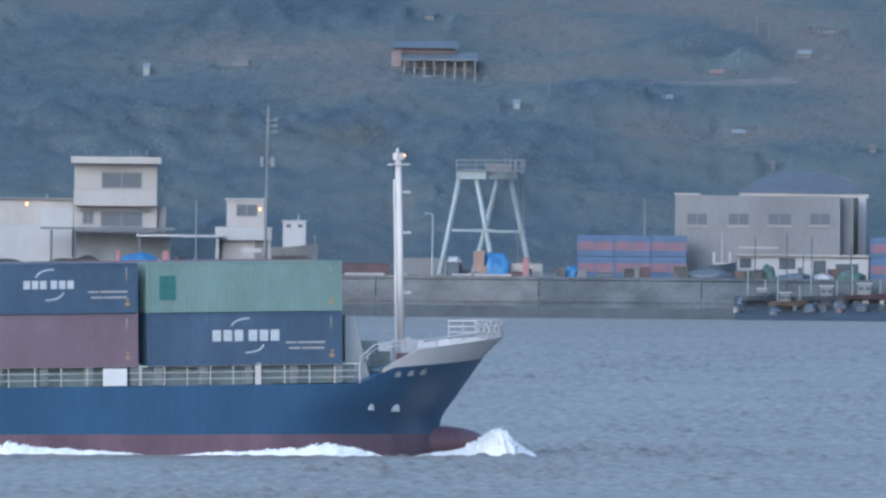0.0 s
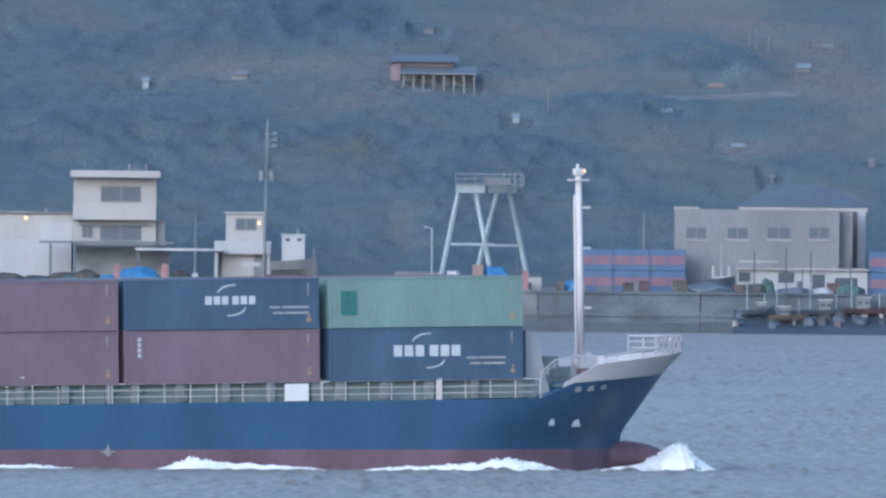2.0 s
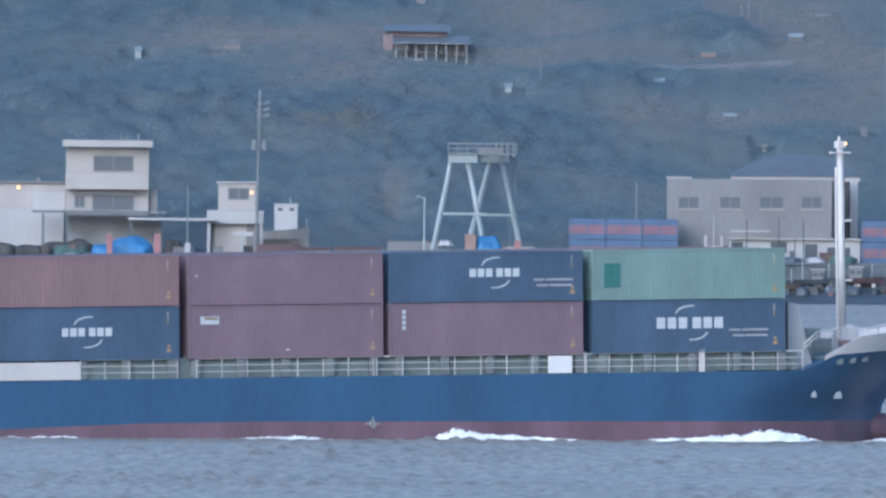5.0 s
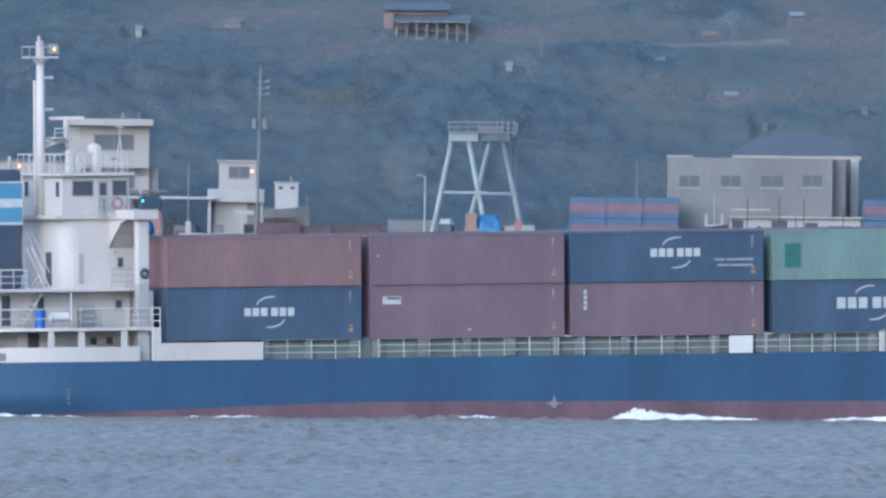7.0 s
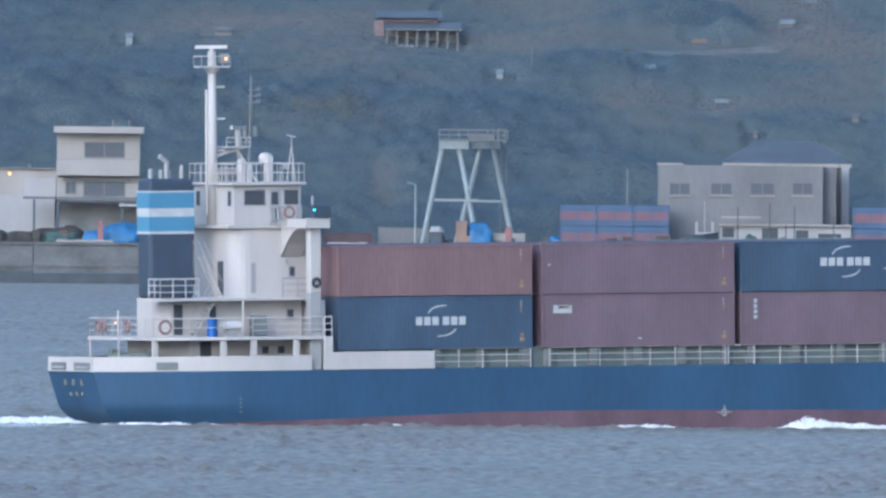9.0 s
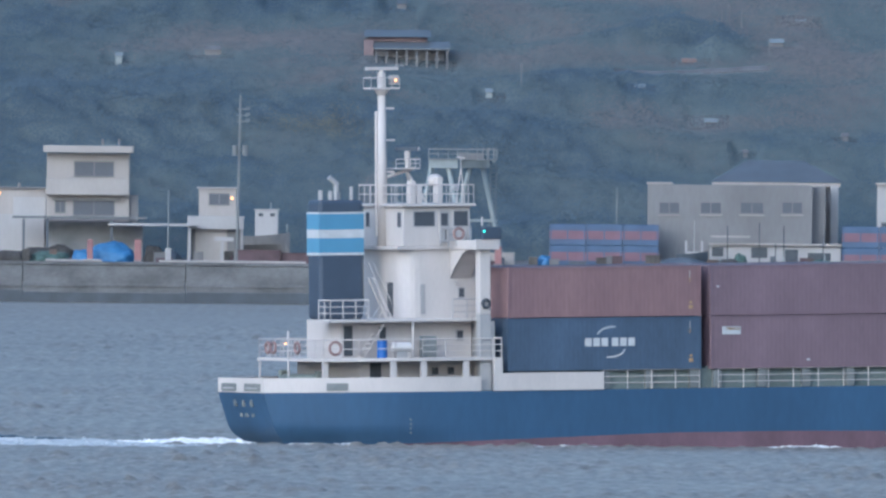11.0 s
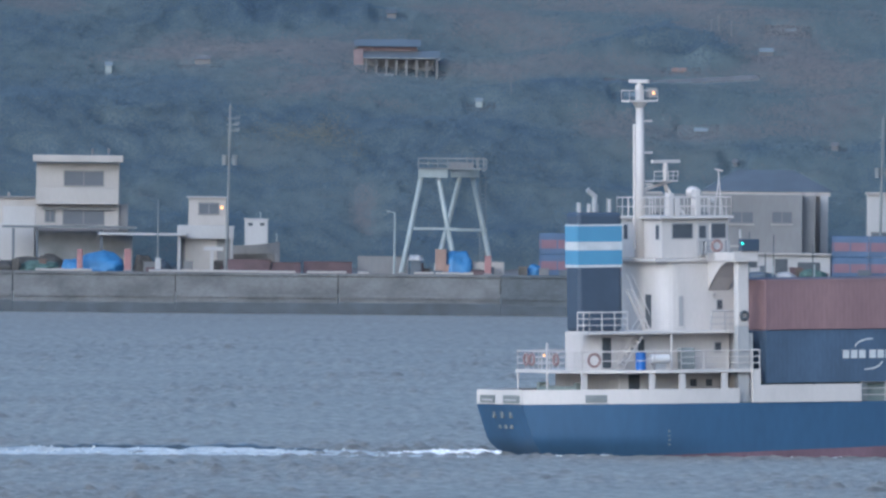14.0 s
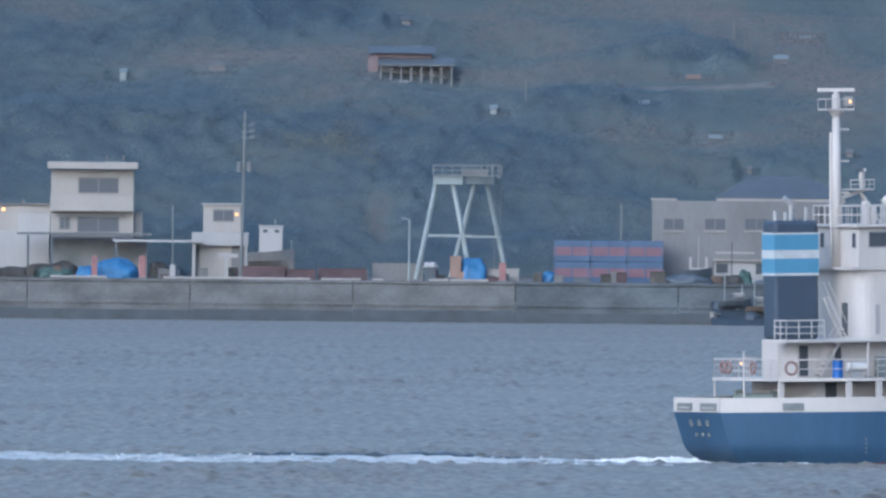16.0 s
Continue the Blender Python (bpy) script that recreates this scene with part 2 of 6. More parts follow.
# ---- sea: real waves between the camera's near water and the far quay ----
def build_sea():
    xs = np.concatenate([[-4800, -1200, -300, -90], np.arange(-56, 56.01, 0.5), [90, 300, 1200, 4800]])
    ys = np.concatenate([[-4800, -600, 600, 1400, 1900], np.arange(2060, 2700, 0.6), np.arange(2700, 4475, 0.95), [4640, 4990]])
    X, Y = np.meshgrid(xs, ys)
    inner = (np.abs(X) < 56.2) & (Y > 2050) & (Y < 4476)
    X = np.where(np.abs(X) < 56.2, X * np.clip(0.3 + 0.7 * Y / 4450, 0.3, 1.0), X)
    rng = np.random.default_rng(4)
    Z = np.zeros_like(X)
    for i in range(46):
        wl = 0.95 * 2.5 ** rng.random()
        a = rng.normal(-1.7, 0.75)
        k = 2 * math.pi / wl
        ph = k * (X * math.cos(a) + Y * math.sin(a)) + rng.random() * 6.28
        Z += 0.0080 * wl ** 0.4 * np.sin(ph)
    group = 1 + 0.35 * np.sin(X * 0.11 + Y * 0.013 + 1.0) * np.sin(Y * 0.021 - X * 0.05)
    calm = np.clip((4430 - Y) / 600, 0.3, 1.0)      # the lee of the quay lies smoother
    Z = 0.85 * Z * group * calm
    Z = Z + 0.9 * np.maximum(Z, 0) ** 2 / 0.12
    Z = np.where(inner, np.clip(Z, -0.3, 0.5), 0.0)
    co = np.stack([X, Y, Z], -1).reshape(-1, 3)
    h, w = X.shape
    idx = np.arange(h * w).reshape(h, w)
    q = np.stack([idx[:-1, :-1], idx[:-1, 1:], idx[1:, 1:], idx[1:, :-1]], -1).reshape(-1, 4)
    me = bpy.data.meshes.new("water")
    me.vertices.add(len(co))
    me.vertices.foreach_set("co", co.astype(np.float32).ravel())
    me.loops.add(q.size)
    me.loops.foreach_set("vertex_index", q.astype(np.int32).ravel())
    me.polygons.add(len(q))
    me.polygons.foreach_set("loop_start", np.arange(0, q.size, 4, dtype=np.int32))
    me.update(calc_edges=True)
    me.materials.append(M_SEA)
    me.shade_smooth()
    return tagged(new("water", me), "choppy grey-blue sea under a dull sky", "sea", kind="structure")


water = build_sea()


# ---- far shore: quay, yard, hillside ----
YQ = 4450.0     # face of the quay


def build_shore():
    # ground sheet: yard behind the quay, rising into a hillside, then to the horizon
    xs = np.concatenate([[-4500, -900, -250], np.arange(-130, 130.1, 2.0), [250, 900, 4500]])
    ys = np.concatenate([np.arange(4452, 4480, 4.0), np.arange(4480, 4640, 2.0), np.arange(4640, 4820, 12.0), [4990, 5600]])
    bm = bmesh.new()
    rows = []
    for y in ys:
        row = []
        for x in xs:
            row.append(bm.verts.new((x, y, hill(x, y))))
        rows.append(row)
    for i in range(len(ys) - 1):
        for j in range(len(xs) - 1):
            bm.faces.new((rows[i][j], rows[i][j + 1], rows[i + 1][j + 1], rows[i + 1][j]))
    thing("ground", bm, M_EARTH, "dry grassy hillside in painted haze, rising behind a harbour yard", "hillside", kind="structure", smooth=True)
    thing("yard", Box(-130, 130, 4451, 4479, 3.55, 3.95), M_YARD, "worn asphalt and gravel harbour yard", "yard", kind="structure")
    # quay wall in cast sections with recessed joints
    quay = root_of("quay_wall", pose(0, 0, 0), "stained grey concrete quay wall with a dark tide line", "quay wall", kind="structure")
    a = -22.26 - 15.8 * 6
    i = 0
    while a < 128:
        b = a + 15.8
        pale = a < -2
        part("section", Box(a + 0.03, b - 0.03, YQ, 4453, -1.2, 3.72, bevel=0.05), M_QUAYP if pale else M_QUAY, quay)
        part("coping", Box(a + 0.03, b - 0.03, YQ - 0.15, 4452, 3.724, 4.0, bevel=0.04), M_QUAYP if pale else M_QUAY, quay)
        part("fender_beam", Box(a + 0.2, b - 0.2, YQ - 0.12, YQ - 0.003, 1.55, 1.85, bevel=0.03), M_QUAYP if a < -2 else M_QUAY, quay)
        part("tide_line", Box(a, b, YQ - 0.25, YQ - 0.004, -1.2, 1.1 + 0.1 * math.sin(i * 2.1), bevel=0.05), M_WEED, quay)
        a = b
        i += 1


def hill(x, y):
    d = max(0.0, y - 4480.0)
    z = 3.85 + 0.36 * d - 0.00045 * min(d, 300) ** 2 if d > 0 else 3.5
    if d > 0:
        f = min(1.0, d / 25)
        z += f * (2.4 * noise.noise(Vector((x * 0.022, y * 0.02, 0.3))) + 0.9 * noise.noise(Vector((x * 0.08, y * 0.08, 4.0))))
        z += 0.5 * f * math.sin(d * 0.42 + x * 0.015) * (1 if x > -5 else 0.3)
    return z


build_shore()


def hillside_y(x, z):
    """How far back the slope reaches height z at x."""
    y = 4481.0
    while hill(x, y) < z and y < 4640:
        y += 0.5
    return y


# clearings that keep small buildings in sight: (x, height), half width
SPOTS = [(p, w, hillside_y(*p)) for p, w in (
    ((-29.53, 22.91), 1.2), ((7.16, 19.79), 1.0), ((26.98, 23.62), 1.6), ((29.09, 17.56), 1.6), ((35.68, 25.22), 1.6), ((38.05, 27.78), 1.8),
    ((42.29, 16.02), 1.0), ((-1.56, 28.70), 1.2), ((22.03, 21.11), 1.4), ((-20.24, 23.84), 1.8), ((32.42, 14.33), 0.8), ((-1.06, 23.18), 4.6))]

_ico = bmesh.new()
bmesh.ops.create_icosphere(_ico, subdivisions=1, radius=1)
ICO_V = np.array([v.co[:] for v in _ico.verts])
ICO_F = np.array([[v.index for v in f.verts] for f in _ico.faces])
_ico.free()


# shading normals lean this way, so leaves look evenly lit as through haze
LIT = np.array([0, -0.5, 0.75])


def leaf_quads(c, d, r, rng):
    """Small leaf clumps at points c, each facing roughly along d, their upper sides turned outwards."""
    n = len(c)
    face = d + np.array([0, -0.5, 0.5]) + 0.5 * rng.normal(0, 1, (n, 3))
    face /= np.linalg.norm(face, axis=1)[:, None]
    face[face[:, 1] - 0.3 * face[:, 2] > 0] *= -1
    e1 = rng.normal(0, 1, (n, 3))
    e1 -= face * (e1 * face).sum(1)[:, None]
    e1 /= np.linalg.norm(e1, axis=1)[:, None]
    e2 = np.cross(face, e1)
    q = np.stack([c - e1 * r - e2 * r * 0.3, c - e2 * r * 0.7 + e1 * r * 0.3, c + e1 * r, c + e2 * r * 0.8 - e1 * r * 0.2], 1)
    return q, np.repeat(face * 0.2 + d * 0.35 + LIT, 4, 0)


def leaf_mesh(name, quads, normals, mat, label):
    Q = np.concatenate(quads).reshape(-1, 3)
    N = np.concatenate(normals)
    k = len(Q)
    me = bpy.data.meshes.new(name)
    me.vertices.add(k)
    me.vertices.foreach_set("co", Q.astype(np.float32).ravel())
    me.loops.add(k)
    me.loops.foreach_set("vertex_index", np.arange(k, dtype=np.int32))
    me.polygons.add(k // 4)
    me.polygons.foreach_set("loop_start", np.arange(0, k, 4, dtype=np.int32))
    me.update(calc_edges=True)
    me.materials.append(mat)
    me.normals_split_custom_set_from_vertices((N / np.linalg.norm(N, axis=1)[:, None]).tolist())
    return tagged(new(name, me), label, "woodland", kind="stuff")


def leaves(n_trees, mat, name, label, seed, place, size, dense=300):
    """Many crowns of small leaf clumps, one joined mesh."""
    rng = np.random.default_rng(seed)
    quads, normals = [], []
    for _ in range(n_trees):
        p = place(rng)
        if p is None:
            continue
        x, y = p
        s = size * (0.55 + 0.8 * rng.random())
        if in_front(x, y, s * 0.7) < 4.5 * s or (TRACK[0] - s < x < TRACK[1] + s and -4.0 * s < y - track_y(x) < s + 1.2):
            continue
        z = hill(x, y)
        n = int(dense * (0.5 + rng.random()))
        lobes = rng.normal(0, 1, (6, 3)) * np.array([0.42, 0.42, 0.26]) * s + np.array([x, y, z + s * 0.6])
        d = rng.normal(0, 1, (n, 3))
        d /= np.linalg.norm(d, axis=1)[:, None]
        c = lobes[rng.integers(0, 6, n)] + d * s * 0.38 * (0.8 + 0.3 * rng.random((n, 1)))
        c[:, 2] = np.maximum(c[:, 2], z - 0.1)
        q, nm = leaf_quads(c, d, s * (0.014 + 0.022 * rng.random((n, 1))), rng)
        quads.append(q)
        normals.append(nm)
    return leaf_mesh(name, quads, normals, mat, label)


def in_front(x, y, r):
    """How far before a clearing a place lies; large where none is near."""
    best = 99.0
    for q, w, sy in SPOTS:
        if abs(x - q[0]) < w + r and y < sy + 2.0:
            best = min(best, max(0.0, sy - y))
    return best


def blobs(x, d, spots):
    """A soft field of patches, each (x, distance up the slope, half width, half depth, slant, weight)."""
    v = 0.0
    for cx, cd, rx, rd, slant, w in spots:
        u = (x - cx) / rx
        t = (d - cd - slant * (x - cx)) / rd
        v += w * math.exp(-u * u - t * t)
    return v


# open dry slopes and terraces, and stands of tall dark trees
DRY = ((-38, 82, 5, 6, -0.6, 0.8), (-11, 66, 11, 4.0, 0.0, 0.75), (6, 80, 12, 5, -0.5, 0.55), (24, 84, 10, 8, -0.5, 0.7), (38, 62, 7, 14, -0.3, 0.55),
       (-4.3, 15, 1.6, 7, -1.2, 0.6), (14, 60, 20, 3.0, 0.0, 0.45), (33, 42, 14, 4, 0.1, 0.35), (-24, 58, 9, 8, 0.2, 0.3))
WOOD = ((-36, 40, 16, 18, 0, 0.6), (-22, 84, 12, 10, 0, 0.35), (-9, 82, 6, 6, 0, 0.6), (4, 28, 14, 10, 0, 0.5), (26, 67, 4, 4, 0, 0.9), (31, 63, 4, 4, 0, 0.8),
        (33, 92, 9, 7, 0, 0.8), (12, 48, 6, 5, 0, 0.3), (-2, 92, 7, 5, 0, 0.4), (0, 6, 60, 6, 0, 0.35))


def dryness(x, d):
    v = blobs(x, d, DRY) - 0.8 * blobs(x, d, WOOD) + 0.02
    v += 0.42 * noise.noise(Vector((x * 0.07 + 3.1, d * 0.12, 2.0))) + 0.22 * noise.noise(Vector((x * 0.25, d * 0.4, 7.0)))
    return v


def tallness(x, d):
    v = 0.25 + blobs(x, d, WOOD) - 0.9 * blobs(x, d, DRY) + 0.45 * noise.noise(Vector((x * 0.06 + 9.0, d * 0.09, 5.0)))
    return min(1.0, max(0.06, v))


TRACK = (19.5, 35.0)


def track_y(x):
    return 4537.5 + 0.8 * math.sin(x * 0.2)


def build_undergrowth():
    """The closed plant cover: low scrub on the open slopes, ragged crowns in the woods, clothed with small leaves."""
    st = 0.55
    xs, ys = np.arange(-60, 60.01, st), np.arange(4481.5, 4592, st)
    Z, C, W = (np.zeros((len(ys), len(xs))) for _ in range(3))
    for i, y in enumerate(ys):
        for j, x in enumerate(xs):
            d = y - 4480
            tall = tallness(x, d)
            h = 1 - abs(noise.noise(Vector((x * 0.24, y * 0.24, 1.0))))
            h2 = noise.noise(Vector((x * 0.6, y * 0.6, 3.0)))
            h3 = noise.noise(Vector((x * 1.6, y * 1.6, 5.0)))
            H = 0.25 + 0.2 * h2 + 0.08 * h3 + tall * (0.5 + 2.2 * h * h + 0.45 * h2 + 0.14 * h3)
            H *= min(1.0, max(0.0, (y - 4481.5) / 5.0))
            f = in_front(x, y, 0.6)
            if f < 30:
                H = min(H, 0.02 + 0.24 * f)
            if TRACK[0] < x < TRACK[1] and -5.0 < y - track_y(x) < 1.2:
                H = min(H, 0.02 + 0.2 * max(0.0, track_y(x) - y))
            Z[i, j] = hill(x, y) + H
            C[i, j] = dryness(x, d)
            W[i, j] = tall
    bm = bmesh.new()
    rows = [[bm.verts.new((x, y, Z[i, j] - 0.12)) for j, x in enumerate(xs)] for i, y in enumerate(ys)]
    for i in range(len(ys) - 1):
        for j in range(len(xs) - 1):
            bm.faces.new((rows[i][j], rows[i][j + 1], rows[i + 1][j + 1], rows[i + 1][j]))
    thing("undergrowth", bm, M_LEAFG, "dense hillside undergrowth paled with painted haze", "woodland", kind="stuff", smooth=True)
    gy, gx = np.gradient(Z, st)
    rng = np.random.default_rng(8)
    n = 980000
    u, w = rng.random(n) * (len(xs) - 1.01), rng.random(n) * (len(ys) - 1.01)
    j, i = u.astype(int), w.astype(int)
    fu, fw = u - j, w - i
    z = Z[i, j] * (1 - fu) * (1 - fw) + Z[i, j + 1] * fu * (1 - fw) + Z[i + 1, j] * (1 - fu) * fw + Z[i + 1, j + 1] * fu * fw
    d = np.stack([-gx[i, j], -gy[i, j], np.ones(n)], 1)
    d /= np.linalg.norm(d, axis=1)[:, None]
    low = np.clip(W[i, j], 0.15, 1.0)[:, None]
    c = np.stack([xs[0] + u * st, ys[0] + w * st, z], 1) + d * rng.exponential(0.16, (n, 1)) * low
    r = (0.06 + 0.10 * rng.random((n, 1))) * (0.7 + 0.3 * low)
    dry = C[i, j] + rng.normal(0, 0.10, n)
    green = -0.12 + rng.normal(0, 0.05, n)
    # wood, scrub and grass differ in hue; all three carry painted haze
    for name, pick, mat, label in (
            ("woodland", dry < green, M_LEAF, "small leaves of a dense hillside wood, haze painted in"),
            ("scrub", (dry >= green) & (dry < 0.24), M_LEAFG, "green hillside scrub paled with painted haze"),
            ("dry_grass", dry >= 0.24, M_LEAFB, "dry brown grass and scrub on open terraces, paled with painted haze")):
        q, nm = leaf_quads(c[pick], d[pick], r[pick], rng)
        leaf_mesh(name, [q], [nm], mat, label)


def place_wood(rng):
    x, d = rng.uniform(-58, 58), 2 + 100 * rng.random()
    return (x, 4480 + d) if tallness(x, d) > 0.55 + 0.2 * rng.random() else None


def place_scrub(rng):
    x, d = rng.uniform(-58, 58), 3 + 100 * rng.random()
    return (x, 4480 + d) if 0.2 < tallness(x, d) < 0.7 else None


def place_patch(rng):
    return (rng.normal(-11, 3.0), 4480 + rng.normal(33, 2.2))


leaves(900, M_LEAF, "tree_crowns", "crowns of evergreen trees on a hillside, haze painted in", 1, place_wood, 3.0, 420)
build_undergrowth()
leaves(700, M_LEAFG, "bushes", "green bushes on a terraced hillside, paled with painted haze", 2, place_scrub, 1.4, 120)
leaves(18, M_LEAFY, "yellow_bushes", "yellowed bushes among dark trees", 3, place_patch, 2.0, 300)


# ---- the ship's way ----
SHIP0 = Vector((-66.117, 2567.467, -0.310))
SHIP_V = Vector((5.1332, 2.5036, 0.0))
TURN = Matrix.LocRotScale((0, 0, 0), Euler((0, radians(-1.03), radians(26.0))), None)
TIMES = (0.0, 2.0, 4.0, 6.0, 8.0, 10.0, 12.0, 14.0, 16.0)
SURGE = (0.14, 0.14, 0.08, 0.06, 0.0, -0.05, -0.18, -0.27, -0.14)      # ahead of an even pace, in metres
HEAVE = (0.03, 0.03, 0.01, -0.01, 0.01, 0.0, -0.05, -0.06, -0.05)


def ship_at(t):
    lead, lift = float(np.interp(t, TIMES, SURGE)), float(np.interp(t, TIMES, HEAVE))
    return Matrix.Translation(SHIP0 + SHIP_V * t + SHIP_V.normalized() * lead + Vector((0, 0, lift))) @ TURN


AFLOAT = []     # (thing, its pose on the ship)


def aboard(ob, m=None):
    AFLOAT.append((ob, m or Matrix()))
    return ob


# ---- ship: hull ----
DECK = 3.26
ship = root_of("container_ship", ship_at(0), "blue-hulled coastal container ship with white superstructure", "ship")
aboard(ship)


def stem_x(z):
    if z < 0.75:
        return 73.35
    if z < 1.7:
        return 73.35 + 0.5 * ((z - 0.75) / 0.95) ** 2
    return 73.85 + (z - 1.7) * 0.80


def stern_x(z):
    return 0.0 + max(0.0, 3.26 - z) * 0.33 if z > 1.2 else 0.68 + (1.2 - z) * 0.9


def half_at(x, z):
    """Half the hull's breadth at a place along it and a height."""
    full = 6.1
    db = stem_x(z) - x
    lb = 15.0 - min(1.0, max(0.0, (z - 0.3) / 4.7)) * 5.0
    fb = 1.0 if db >= lb else (1 - (1 - max(db, 0) / lb) ** 2.2) ** (1.0 - 0.2 * min(1.0, max(0.0, (z - 0.3) / 4.7)))
    ds = x - stern_x(z)
    t0 = max(0.3, 2.95 - max(0.0, 1.2 - z) * 0.4)
    ls = 10.0 + max(0.0, 1.2 - z) * 1.2
    fs = 1.0 if ds >= ls else t0 / full + (1 - t0 / full) * (1 - (1 - max(ds, 0) / ls) ** 2.0)
    return full * min(fb, fs)


def top_z(x):
    """The upper edge of the blue paint: level amidships, rising at the forecastle."""
    if x < 65.6:
        return DECK
    if x < 67.6:
        return DECK + (x - 65.6) / 2.0 * 0.85
    return DECK + 0.85 + (x - 67.6) * 0.048


def shell(z_of, n=90, x_end=None):
    """Both sides of the hull between several heights; z_of(i, x) gives level i's height."""
    bm = bmesh.new()
    levels = z_of(None, 0)
    port, star = [], []
    for j in range(n + 1):
        u = j / n
        u = 0.5 - 0.5 * math.cos(math.pi * u)
        pr, sr = [], []
        for i in range(levels):
            z = z_of(i, 20.0)
            for _ in range(3):
                x = stern_x(z) + u * (stem_x(z) - stern_x(z))
                z = z_of(i, x)
            x = stern_x(z) + u * (stem_x(z) - stern_x(z))
            h = half_at(x, z) if j < n else 0.03
            pr.append(bm.verts.new((x, h, z)))
            sr.append(bm.verts.new((x, -h, z)))
        port.append(pr)
        star.append(sr)
    for j in range(n):
        for i in range(levels - 1):
            bm.faces.new((star[j][i], star[j + 1][i], star[j + 1][i + 1], star[j][i + 1]))
            bm.faces.new((port[j][i], port[j][i + 1], port[j + 1][i + 1], port[j + 1][i]))
    for i in range(levels - 1):
        bm.faces.new((star[0][i], star[0][i + 1], port[0][i + 1], port[0][i]))
        bm.faces.new((star[n][i], port[n][i], port[n][i + 1], star[n][i + 1]))
    return bm, port, star


def paint_z(x):
    """The upper edge of the red paint, dipping towards the stern."""
    return 0.76 - max(0.0, 24.0 - x) * 0.026 - max(0.0, x - 32.0) * 0.012


def blue_levels(i, x):
    if i is None:
        return 11
    z = paint_z(x)
    return z + (top_z(x) - z) * i / 10


def red_levels(i, x):
    if i is None:
        return 5
    return -2.4 + (paint_z(x) + 2.4) * i / 4


def build_hull():
    bm, port, star = shell(blue_levels)
    for j in range(len(port) - 1):
        bm.faces.new((star[j][-1], star[j + 1][-1], port[j + 1][-1], port[j][-1]))
    hull = part("hull", bm, M_HULL, ship, "blue painted steel hull", smooth=True)
    hull.data.set_sharp_from_angle(angle=radians(30))
    bm, port, star = shell(red_levels)
    boot = part("boot_topping", bm, M_BOOT, ship, "dull red antifouling band at the waterline")
    part("bulbous_bow", ball(bmesh.new(), (73.0, 0, -0.22), 3.2, 1.05, 0.92, 24, 14), M_BOOT, ship, "red bulbous bow awash", smooth=True)
    part("deck", Box(10.5, 60, -5.8, 5.8, DECK + 0.004, DECK + 0.05), M_DECK, ship, "green-grey deck")
    # rub marks and hull signs: plain shapes
    for k, (px, z, w, h) in enumerate(((68.45, 1.85, 0.55, 0.5), (66.5, 1.9, 0.4, 0.4))):
        y = -half_at(px, z) - 0.02
        bmk = bmesh.new()
        prism(bmk, [(px - w / 2, y, z - h / 2), (px + w / 2, y + 0.12, z - h / 2), (px + w * 0.35, y + 0.08, z + h * 0.2), (px, y + 0.02, z + h / 2), (px - w * 0.35, y - 0.02, z + h * 0.2)], (0.02, -0.10, 0))
        part("thruster_mark", bmk, M_MARK, hull, "white hull symbol")
    for k in range(3):
        px = 67.95 + 0.95 * k
        z = 3.72 + 0.06 * k
        bmk = bmesh.new()
        y = -half_at(px, z) - 0.03
        prism(bmk, [(px - 0.2, y, z - 0.16), (px + 0.2, y + 0.08, z - 0.16), (px + 0.26, y + 0.09, z + 0.16), (px - 0.12, y + 0.01, z + 0.16)], (0, -0.06, 0))
        part("name_bar", bmk, M_COAM, hull)
    # transom writing as bars
    for row, (z, w, h, gap) in enumerate(((2.66, 0.28, 0.36, 1.05), (1.98, 0.26, 0.2, 0.75))):
        for k in (-1, 0, 1):
            x = stern_x(z) - 0.05
            part("name_bar", Box(x - 0.02, x + 0.10, k * gap - w / 2, k * gap + w / 2, z - h / 2, z + h / 2), M_COAM, hull)
    # load line mark amidships
    bmk = bmesh.new()
    torus(bmk, (38.2, -6.11, 0.55), 0.18, 0.035)
    box(bmk, 37.75, 38.65, -6.16, -6.09, 0.53, 0.59)
    box(bmk, 38.17, 38.23, -6.16, -6.09, 0.3, 0.95)
    part("load_line", bmk, M_GREYP, hull)
    for k in range(4):
        part("draught_mark", Box(7.68, 7.78, -6.14, -6.08, 0.9 + 0.25 * k, 1.0 + 0.25 * k), M_COAM, hull)


build_hull()


def strip(pts, t, z0, z1):
    """An upright plate along plan points, with a thickness; z0, z1 per point or one for all."""
    bm = bmesh.new()
    n = len(pts)
    za = z0 if isinstance(z0, (list, tuple)) else [z0] * n
    zb = z1 if isinstance(z1, (list, tuple)) else [z1] * n
    rows = []
    for i, (x, y) in enumerate(pts):
        a, b = pts[max(0, i - 1)], pts[min(n - 1, i + 1)]
        d = Vector((b[0] - a[0], b[1] - a[1])).normalized()
        nx, ny = -d.y * t, d.x * t
        rows.append([bm.verts.new(p) for p in ((x, y, za[i]), (x, y, zb[i]), (x + nx, y + ny, zb[i]), (x + nx, y + ny, za[i]))])
    for i in range(n - 1):
        for k in range(4):
            bm.faces.new((rows[i][k], rows[i + 1][k], rows[i + 1][(k + 1) % 4], rows[i][(k + 1) % 4]))
    bm.faces.new(rows[0])
    bm.faces.new(rows[-1][::-1])
    return bm


def edge(x0, x1, n, z=DECK, side=-1, inset=0.0):
    return [(x0 + (x1 - x0) * i / n, side * (half_at(x0 + (x1 - x0) * i / n, z) - inset)) for i in range(n + 1)]


